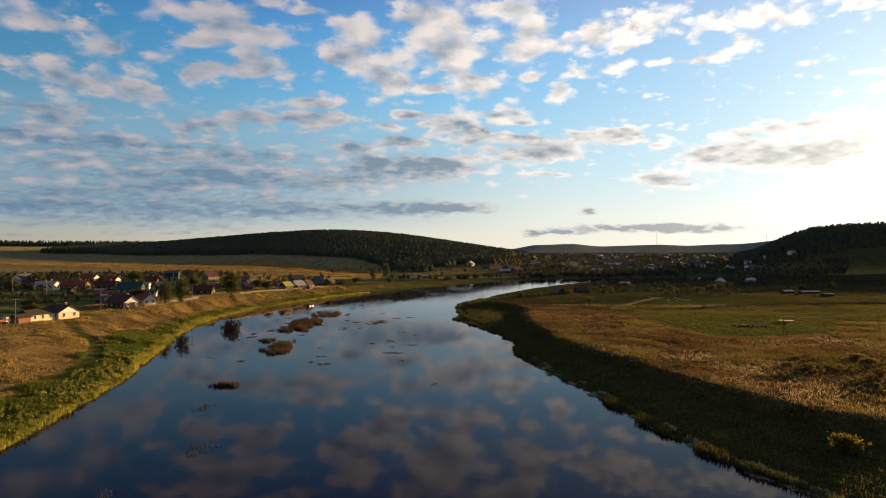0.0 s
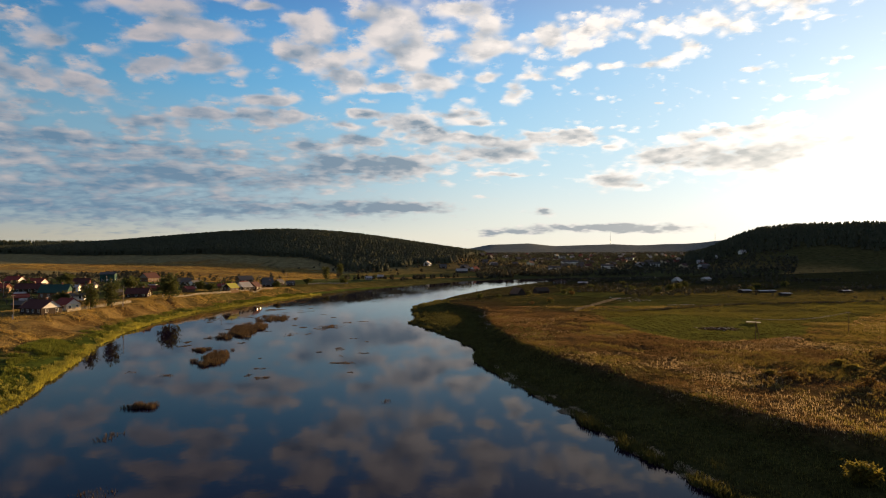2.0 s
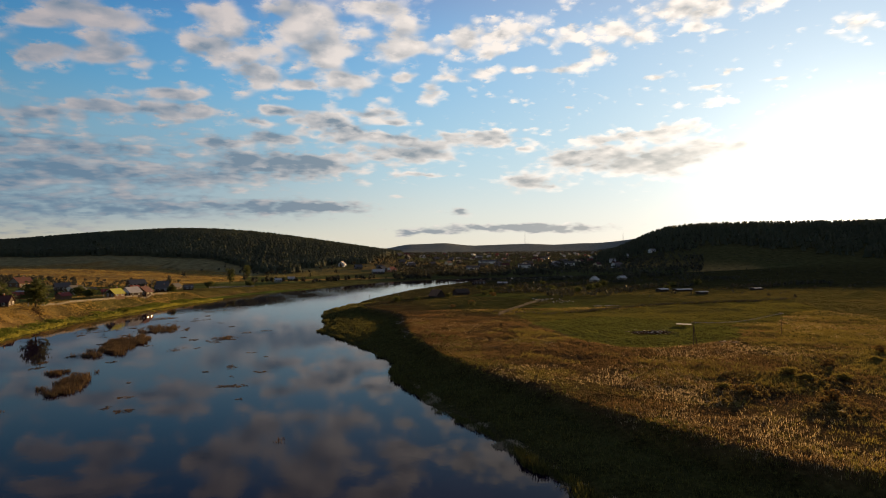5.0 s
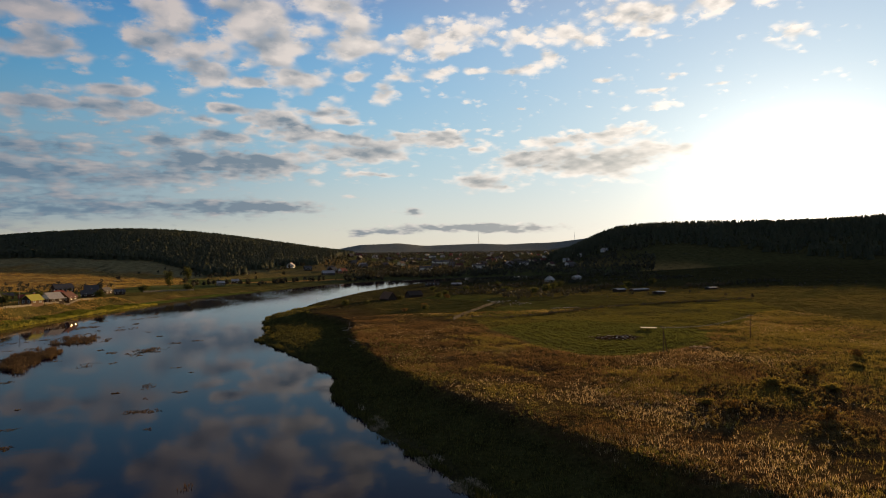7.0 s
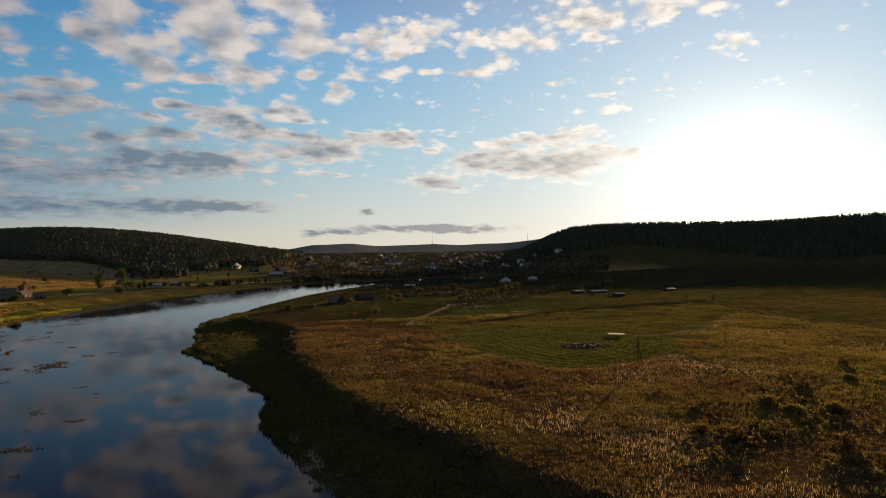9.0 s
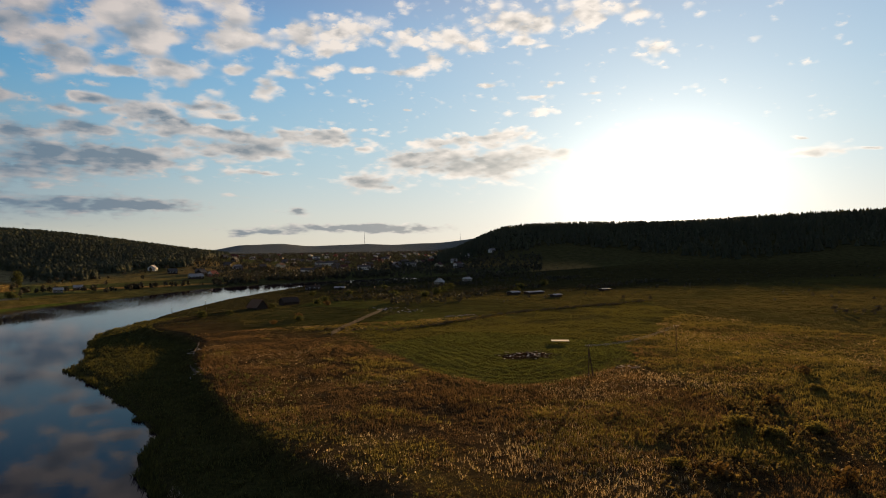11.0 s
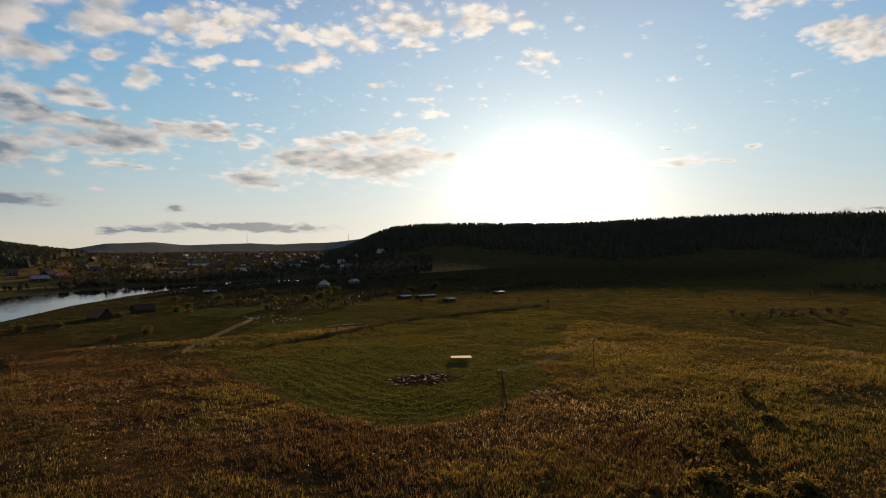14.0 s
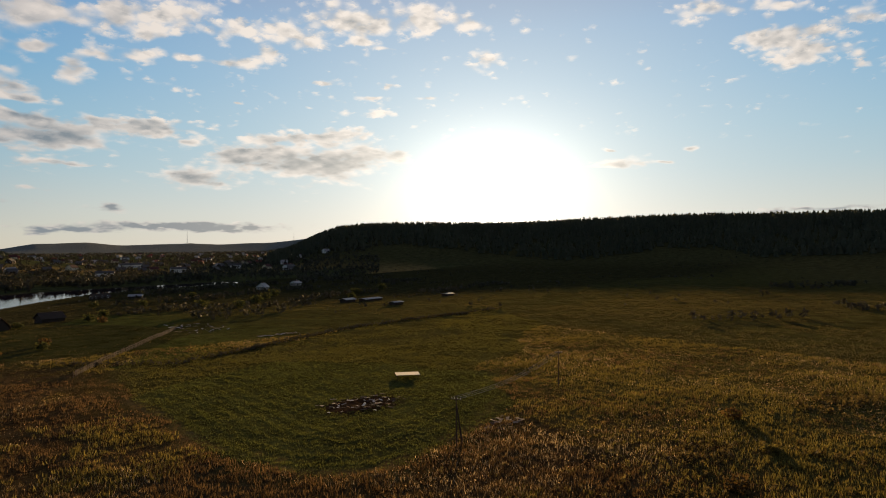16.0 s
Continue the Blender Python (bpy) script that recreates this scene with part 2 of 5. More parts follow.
# ---- materials ----
def surface(name, base, rough=0.9, bump=0.0, size=1.0, spread=0.25, metal=0.0, shine=0.25, island=0.0, attribute="", stain=0.0):
    """A weathered surface: base colour, uneven at two scales, with fine relief."""
    m = bpy.data.materials.new(name)
    m.use_nodes = True
    n = Nodes(m.node_tree)
    out, body = n.add("ShaderNodeOutputMaterial"), n.add("ShaderNodeBsdfPrincipled")
    n.plug(out.inputs[0], body.outputs[0])
    where = n.add("ShaderNodeNewGeometry").outputs["Position"]
    big, small = n.noise(where, 0.35 / size, 3.0), n.noise(where, 3.0 / size, 5.0, 0.65)
    tone = n.math("ADD", n.math("MULTIPLY", n.math("SUBTRACT", big, 0.5), spread * 1.6), n.math("MULTIPLY", n.math("SUBTRACT", small, 0.5), spread * 2.2))
    if island:
        lone = n.add("ShaderNodeNewGeometry").outputs["Random Per Island"]
        tone = n.math("ADD", tone, n.math("MULTIPLY", n.math("SUBTRACT", lone, 0.5), island))
    if attribute:
        colour = n.add("ShaderNodeAttribute", attribute_name=attribute).outputs["Color"]
    else:
        colour = (*base, 1)
    tone = n.math("MAXIMUM", n.math("ADD", tone, 1.0), 0.15)
    colour = n.mix(1.0, colour, n.vec("MULTIPLY", (1, 1, 1), tone), "MULTIPLY")
    if stain:
        colour = n.mix(n.span(n.noise(where, 0.9 / size, 4.0, 0.6, 0.4), 0.5, 0.72, 0.0, stain), colour, (base[0] * 0.4, base[1] * 0.38, base[2] * 0.36, 1))
    n.plug(body.inputs["Base Color"], colour)
    body.inputs["Roughness"].default_value, body.inputs["Metallic"].default_value = rough, metal
    body.inputs["Specular IOR Level"].default_value = shine
    if bump:
        b = n.add("ShaderNodeBump")
        b.inputs["Strength"].default_value, b.inputs["Distance"].default_value = 1.0, bump
        n.plug(b.inputs["Height"], small)
        n.plug(body.inputs["Normal"], b.outputs[0])
    return m


def foliage(name, base, island=0.7, through_light=0.35, size=2.0, spread=0.3):
    """Leaves and blades, part of whose light passes through."""
    m = surface(name, base, 0.8, 0.0, size, spread, shine=0.1, island=island)
    n = m.node_tree
    body = next(x for x in n.nodes if x.type == "BSDF_PRINCIPLED")
    out = next(x for x in n.nodes if x.type == "OUTPUT_MATERIAL")
    thin, both = n.nodes.new("ShaderNodeBsdfTranslucent"), n.nodes.new("ShaderNodeMixShader")
    # light that has passed through a leaf is stronger and yellower than what it throws back
    warm = n.nodes.new("ShaderNodeMix")
    warm.data_type, warm.blend_type = "RGBA", "MULTIPLY"
    warm.inputs[0].default_value, warm.inputs[7].default_value = 1.0, (1.35, 1.3, 1.05, 1)
    n.links.new(body.inputs["Base Color"].links[0].from_socket, warm.inputs[6])
    n.links.new(warm.outputs[2], thin.inputs[0])
    both.inputs[0].default_value = through_light
    n.links.new(body.outputs[0], both.inputs[1])
    n.links.new(thin.outputs[0], both.inputs[2])
    n.links.new(both.outputs[0], out.inputs[0])
    return m


def water_surface():
    m = bpy.data.materials.new("river_water")
    m.use_nodes = True
    n = Nodes(m.node_tree)
    out, body = n.add("ShaderNodeOutputMaterial"), n.add("ShaderNodeBsdfPrincipled")
    n.plug(out.inputs[0], body.outputs[0])
    where = n.add("ShaderNodeNewGeometry").outputs["Position"]
    body.inputs["Base Color"].default_value = (0.010, 0.005, 0.014, 1)
    body.inputs["Specular Tint"].default_value = (1.0, 0.77, 0.93, 1)
    body.inputs["IOR"].default_value = 1.12
    calm = n.span(n.noise(n.vec("MULTIPLY", where, (1, 0.45, 1)), 0.018, 3.0, 0.5, 0.8), 0.42, 0.66)
    n.plug(body.inputs["Roughness"], n.span(calm, 0.0, 1.0, 0.006, 0.035))
    swell, chop = n.noise(where, 0.5, 3.0, 0.5, 0.6), n.noise(where, 2.2, 3.0)
    b = n.add("ShaderNodeBump")
    b.inputs["Strength"].default_value, b.inputs["Distance"].default_value = 1.0, 0.007
    y_of = n.add("ShaderNodeSeparateXYZ")
    n.plug(y_of.inputs[0], where)
    riffle = n.span(n.math("ADD", y_of.outputs[1], n.math("MULTIPLY", n.math("SUBTRACT", calm, 0.5), 50.0)), 380.0, 640.0, 1.0, 4.0)
    n.plug(b.inputs["Height"], n.math("MULTIPLY", riffle, n.math("ADD", n.math("MULTIPLY", swell, 0.6), n.math("MULTIPLY", chop, n.span(calm, 0, 1, 0.10, 0.55)))))
    n.plug(body.inputs["Normal"], b.outputs[0])
    return m


def pane_glass():
    m = bpy.data.materials.new("window_glass")
    m.use_nodes = True
    body = m.node_tree.nodes["Principled BSDF"]
    body.inputs["Base Color"].default_value = (0.02, 0.025, 0.03, 1)
    body.inputs["Roughness"].default_value = 0.25
    return m


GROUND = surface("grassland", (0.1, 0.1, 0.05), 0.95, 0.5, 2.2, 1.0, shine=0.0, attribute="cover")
WATER = water_surface()
GLASS = pane_glass()
PINE = foliage("pine_needles", (0.082, 0.090, 0.050), 0.06, 0.35, 40.0, 0.35)
LEAF = foliage("leaves", (0.105, 0.092, 0.022), 0.8, 0.5)
LEAF_DARK = foliage("willow_leaves", (0.058, 0.066, 0.022), 0.6, 0.35)
LEAF_GOLD = foliage("autumn_leaves", (0.095, 0.060, 0.022), 0.5)
BARK = surface("bark", (0.10, 0.075, 0.05), 0.95, 0.03, 0.3)
WEED = foliage("dry_weeds", (0.088, 0.057, 0.028), 0.7, 0.6, 6.0, 0.7)
SEED = foliage("pale_seed_heads", (0.30, 0.23, 0.14), 0.8, 0.5, 4.0, 0.4)
SCRUB = foliage("meadow_scrub", (0.118, 0.098, 0.028), 0.6, 0.55, 3.0, 0.4)
GOLD = foliage("golden_grass", (0.25, 0.178, 0.062), 1.0, 0.45, 2.0, 0.6)
FIELD = foliage("field_grass", (0.072, 0.062, 0.026), 0.15, 0.5, 6.0, 0.4)
HERB = foliage("green_herbs", (0.066, 0.074, 0.020), 1.0, 0.55, 3.0, 0.4)
SEDGE = foliage("shore_sedge", (0.066, 0.064, 0.020), 0.9, 0.45, 3.0, 0.4)
TOWN_LEAF = foliage("garden_trees", (0.058, 0.055, 0.036), 0.15, 0.1, 40.0, 0.4)
REED = foliage("river_reeds", (0.076, 0.052, 0.032), 1.2, 0.35)
FENCE_WOOD = surface("fence_wood", (0.13, 0.098, 0.070), 0.9, 0.01, 0.3, 0.35)
PASTURE_GRASS = foliage("pasture_grass", (0.072, 0.070, 0.020), 0.6, 0.55, 6.0, 0.4)
PLANK = surface("grey_planks", (0.24, 0.20, 0.15), 0.9, 0.01, 0.3, 0.35)
LOG = surface("dark_logs", (0.055, 0.038, 0.026), 0.95, 0.02, 0.4, 0.4)
WHITE = surface("white_paint", (0.72, 0.69, 0.62), 0.7, 0.0, 1.0, 0.14, stain=0.25)
CREAM = surface("cream_plaster", (0.66, 0.56, 0.36), 0.85, 0.0, 1.0, 0.15, stain=0.2)
BRICK = surface("red_brick", (0.28, 0.12, 0.07), 0.9, 0.01, 0.3, 0.3)
TIN = surface("grey_tin", (0.33, 0.31, 0.28), 0.6, 0.0, 1.0, 0.25, metal=0.1, stain=0.35)
SLATE = surface("grey_slate", (0.085, 0.078, 0.070), 0.85, 0.02, 0.5, 0.25, stain=0.3)
RED = surface("red_roof_paint", (0.20, 0.04, 0.028), 0.85, 0.0, 0.8, 0.25, stain=0.3)
MAROON = surface("maroon_roof", (0.075, 0.026, 0.02), 0.85, 0.0, 0.8, 0.2, stain=0.2)
TEAL = surface("green_roof_paint", (0.018, 0.060, 0.048), 0.85, 0.0, 0.8, 0.2, stain=0.2)
YELLOW = surface("yellow_roof_paint", (0.36, 0.34, 0.05), 0.7, 0.0, 0.8, 0.15)
BROWN = surface("brown_boards", (0.15, 0.085, 0.045), 0.85, 0.01, 0.4, 0.3)
CONCRETE = surface("pale_concrete", (0.5, 0.48, 0.44), 0.85, 0.01, 0.5, 0.2, stain=0.2)
STEEL = surface("galvanised_steel", (0.35, 0.35, 0.36), 0.5, 0.0, 1.0, 0.1, metal=0.8)
PALE = surface("bleached_boards", (0.27, 0.23, 0.17), 0.85, 0.01, 0.3, 0.35)

# ---- building helpers ----
def mesh_from(name, verts, faces, material):
    me = bpy.data.meshes.new(name)
    me.from_pydata(verts, [], faces)
    me.materials.append(material)
    return me


def part(name, bm, material, parent, label=""):
    """Links a bmesh as one mesh object under a thing or a part."""
    me = bpy.data.meshes.new(name)
    bm.to_mesh(me)
    bm.free()
    me.materials.append(material)
    ob = new(name, me)
    ob.parent = parent
    if label:
        tagged(ob, label)
    return ob


def box(bm, x0, y0, z0, x1, y1, z1, m=None):
    """A closed block between two corners, turned and moved by m."""
    v = [bm.verts.new((m or Matrix()) @ Vector(p)) for p in
         ((x0, y0, z0), (x1, y0, z0), (x1, y1, z0), (x0, y1, z0), (x0, y0, z1), (x1, y0, z1), (x1, y1, z1), (x0, y1, z1))]
    for f in ((3, 2, 1, 0), (4, 5, 6, 7), (0, 1, 5, 4), (1, 2, 6, 5), (2, 3, 7, 6), (3, 0, 4, 7)):
        bm.faces.new([v[k] for k in f])
    return v


def boxes(*corners):
    bm = bmesh.new()
    for c in corners:
        box(bm, *c)
    return bm


def rod(bm, a, b, ra, rb, sides=6):
    """A tapered round bar from a to b."""
    a, b = Vector(a), Vector(b)
    turn = (b - a).to_track_quat("Z", "Y").to_matrix()
    rings = [[bm.verts.new(p + turn @ Vector((r * math.cos(k * math.tau / sides), r * math.sin(k * math.tau / sides), 0))) for k in range(sides)]
             for p, r in ((a, ra), (b, rb))]
    for k in range(sides):
        bm.faces.new((rings[0][k], rings[0][(k + 1) % sides], rings[1][(k + 1) % sides], rings[1][k]))
    bm.faces.new(rings[1])
    bm.faces.new(rings[0][::-1])


# ---- the land ----
def sm(a, b, v):
    """Smooth step of v from a to b."""
    k = np.clip((np.asarray(v, float) - a) / (b - a), 0, 1)
    return k * k * (3 - 2 * k)


# shorelines of the river, from behind the camera to the far bend
SHORE_W = [(-60, -600), (-64, 0), (-68, 60), (-71, 102), (-74, 130), (-79, 158), (-88, 192), (-97, 229), (-105, 266), (-106, 308),
           (-103, 343), (-91, 384), (-73, 441), (-39, 519), (8, 578), (43, 630), (69, 665), (120, 705), (185, 732), (300, 765)]
SHORE_E = [(90, -600), (68, 0), (54, 50), (48, 82), (43, 95), (39, 110), (36, 128), (32, 149), (27.5, 168), (24, 190), (22.8, 206),
           (26.5, 216), (22, 237), (12, 274), (6, 294), (8.5, 312), (8, 342), (9, 376), (21, 404), (43, 465), (79, 542),
           (120, 607), (160, 662), (202, 690), (300, 728)]


def dist_line(x, y, pts):
    """Distance from points to an open line."""
    best = np.full(np.shape(x), 1e9)
    for (ax, ay), (bx, by) in zip(pts[:-1], pts[1:]):
        dx, dy = bx - ax, by - ay
        k = np.clip(((x - ax) * dx + (y - ay) * dy) / (dx * dx + dy * dy), 0, 1)
        best = np.minimum(best, np.hypot(x - ax - k * dx, y - ay - k * dy))
    return best


def inside(x, y, pts):
    """Whether points lie in a closed outline."""
    odd = np.zeros(np.shape(x), bool)
    for (ax, ay), (bx, by) in zip(pts, pts[1:] + pts[:1]):
        if ay != by:
            odd ^= ((ay > y) != (by > y)) & (x < (bx - ax) * (y - ay) / (by - ay) + ax)
    return odd


LATTICE = np.random.default_rng(3).uniform(-1, 1, (256, 256))


def wave(x, y, size, seed=0.0):
    """Smooth random unevenness between about -1 and 1, of two octaves."""
    total = 0.0
    for k, (grow, weight) in enumerate(((0.42, 1.0), (0.97, 0.5))):
        a, b = np.asarray(x) * grow / size + seed * 17.3 + k * 31.7, np.asarray(y) * grow / size - seed * 11.9 + k * 12.3
        i, j = np.floor(a).astype(int), np.floor(b).astype(int)
        u, v = a - i, b - j
        u, v = u * u * (3 - 2 * u), v * v * (3 - 2 * v)
        p, q = LATTICE[i % 256, j % 256], LATTICE[(i + 1) % 256, j % 256]
        r, s = LATTICE[i % 256, (j + 1) % 256], LATTICE[(i + 1) % 256, (j + 1) % 256]
        total = total + weight * (p + (q - p) * u + (r - p) * v + (p - q - r + s) * u * v)
    return total


BROW_Y = [-600, 60, 105, 112, 122, 134, 158, 183, 204, 231, 248, 278, 300, 330, 360]
BROW_X = [120, 96, 74, 67, 62, 56, 51, 44, 39.6, 37.6, 37.3, 37, 38.5, 44, 54]


def from_brow(x, y, de):
    """How far a place lies behind the brow of the east terrace (negative on the low shore)."""
    k = sm(310, 360, y)
    return (x - np.interp(y, BROW_Y, BROW_X)) * 0.85 * (1 - k) + (de - 20) * k


def land(x, y):
    """Height of the ground, and how far each place is from the west and the east shore (negative in the water)."""
    x, y = np.asarray(x, float), np.asarray(y, float)
    dw, de = dist_line(x, y, SHORE_W), dist_line(x, y, SHORE_E)
    wet = inside(x, y, SHORE_W + SHORE_E[::-1])
    rough = wave(x, y, 2.1) * 0.7 + wave(x, y, 5.3, 2.0)
    slope = 0.036 - 0.026 * sm(-260, 160, x)
    ww, ee = dw + rough * 1.2, de + rough * 1.2
    west = 1.2 * sm(0, 9, ww) * (1 - 0.6 * sm(520, 600, y)) + 1.1 * sm(6, 16 + 30 * sm(520, 600, y), ww) + 4.4 * sm(13, 42 - 20 * sm(215, 290, y), dw + rough * 1.5 + 3 * wave(x, y, 23, 1.0)) * (1 - 0.45 * sm(400, 500, y)) * (1 - 0.7 * sm(500, 600, y))
    west = west + slope * np.clip(dw - 46, 0, 1050) * (0.75 + 0.25 * sm(0, 400, dw))
    east = (0.9 * sm(0, 6, ee) + 0.35 * sm(6, 15, ee)) * (1 - 0.75 * sm(420, 490, y)) + (2.3 - 0.9 * sm(390, 470, y)) * sm(-4.0, 1.5 + 60 * sm(390, 470, y), from_brow(x, y, de) + rough * 0.7 + 1.2 * wave(x, y, 17, 3.0))
    east = east + 0.3 * wave(x, y, 31) * sm(20, 60, de) + 0.008 * np.clip(de - 330, 0, 1500)
    side = sm(-50, 50, de - dw)
    z = east + (west - east) * side
    r, az = np.hypot(x - 30, y - 80), np.degrees(np.arctan2(x - 30, y - 80))
    # wooded hill beyond the west bank
    q = ((x + 160) / np.where(x > -160, 440, 450)) ** 2 + ((y - 1230) / 390) ** 2
    z = z + 43 * (1 - sm(0, 1.25, np.sqrt(q)))
    # long wooded ridge in the east
    top = np.interp(az, [26, 28.5, 31.5, 34, 47, 56, 65, 72, 80], [36, 46, 57, 61, 63, 70, 72, 71, 64]) + 2.0 * wave(x, y, 160)
    z = z + top * sm(24, 31, az) * (1 - sm(120, 160, az)) * sm(760, 1400, r + 30 * wave(x, y, 90))
    # distant hills
    crest = np.interp(az, [1, 4, 6, 8, 11.5, 13.8, 15.5, 19, 21.5, 24, 27, 34], [0, 10, 24, 46, 52, 36, 40, 46, 38, 46, 44, 20])
    z = z + (crest + 2.0 * wave(x, y, 130, 5.0)) * sm(2700, 3700, r) * sm(1, 6, az) * (1 - sm(30, 36, az)) + 9 * sm(1500, 3000, r) * sm(-5, 8, az)
    z = z + 10 * sm(1400, 4000, r) * (1 - sm(-30, -10, az))
    z = z + 0.12 * rough * sm(2, 12, np.minimum(dw, de))
    bed = -2.2 * sm(0, 14, np.minimum(dw, de)) - 0.02
    near = np.minimum(dw, de)
    return np.where(wet, bed, z + 0.02), np.where(wet, -near, dw), np.where(wet, -near, de)


def up(x, y):
    return float(land(x, y)[0])


def steps(marks):
    """Grid lines between marks (start, end, step)."""
    return np.concatenate([np.arange(a, b, s) for a, b, s in marks])


east_lines = steps([(-4800, -1600, 200), (-1600, -500, 40), (-500, -220, 10), (-220, 0, 3), (0, 160, 1.7), (160, 280, 4), (280, 900, 15), (900, 2000, 50), (2000, 4801, 200)])
north_lines = steps([(-4800, -600, 300), (-600, 40, 32), (40, 70, 5), (70, 320, 1.7), (320, 560, 3), (560, 800, 7), (800, 1800, 28), (1800, 4801, 120)])
gx, gy = np.meshgrid(east_lines, north_lines)
gz, west_of, east_of = land(gx, gy)


def wander(x, y):
    return wave(x, y, 6.5, 1.0) * 0.5 + wave(x, y, 19, 2.0) * 0.8 + wave(x, y, 2.7, 5.0) * 0.35


def lay(colour, base, amount):
    """Lays one ground cover over another."""
    return base + (np.asarray(colour) - base) * np.clip(amount, 0, 1)[..., None]


MOWN = [(84, 268), (85, 228), (90, 211), (98, 206), (117, 211), (134, 219), (150, 240), (146, 264), (123, 285), (97, 276)]
PASTURE = [(84, 268), (85, 228), (90, 211), (98, 206), (117, 211), (134, 219), (160, 240), (190, 268), (235, 300), (262, 342), (190, 343), (150, 329), (124, 314), (100, 306), (86, 298)]
TRACK = [(-134, 226), (-127, 217), (-118, 206), (-112, 202), (-104, 189), (-97, 175), (-92, 162), (-89, 148)]


SLOPE_FIELD = [(-620, 600), (-344, 652), (-264, 650), (-200, 600), (-142, 543), (-118, 570), (-95, 628), (-66, 655), (-70, 740), (-92, 797), (-158, 812), (-243, 866), (-327, 808), (-409, 773), (-446, 730), (-620, 680)]
DITCH = [(82, 318), (102, 302), (126, 311), (150, 324), (175, 334), (260, 345)]
HAY_STRIP = [(90, 306), (118, 350), (145, 374), (204, 372), (186, 350), (150, 334), (126, 322), (104, 311)]
FAR_STRIP = [(98, 425), (126, 380), (140, 396), (148, 425), (150, 452), (112, 458)]
FIELD_ROAD = [(-512, 728), (-453, 823), (-353, 866), (-228, 895), (-183, 913)]
FOOT_FIELD = [(-48, 715), (-40, 762), (-8, 830), (30, 880), (62, 850), (40, 805), (5, 770)]
FIELD_PATH = [(-172, 855), (-148, 789), (-118, 688)]


def mown(x, y):
    """Whether places lie in the mown patch, with its uneven edge."""
    return inside(x + 2.5 * wave(x, y, 5, 6.0), y + 2.5 * wave(x, y, 6, 8.0), MOWN)


def slope_field(x, y):
    return inside(x, y, SLOPE_FIELD)


def swath(x, y):
    """Strips of cut grass that run beside the rim of the mown patch."""
    d = dist_line(x, y, MOWN[:6]) + 1.6 * wave(x, y, 9, 2.0) + 0.7 * wave(x, y, 3.0, 9.0)
    return (0.35 + 0.65 * sm(-0.6, 0.4, wave(x, y, 12, 5.0))) * sm(0.1, 0.9, np.sin(d * math.tau / 3.4)) * sm(46, 26, d)


def grazed(x, y):
    return inside(x + 4 * wave(x, y, 7, 3.0) + 8 * wave(x, y, 26, 2.0), y + 4 * wave(x, y, 8, 5.0) + 8 * wave(x, y, 24, 4.0), PASTURE) | mown(x, y)


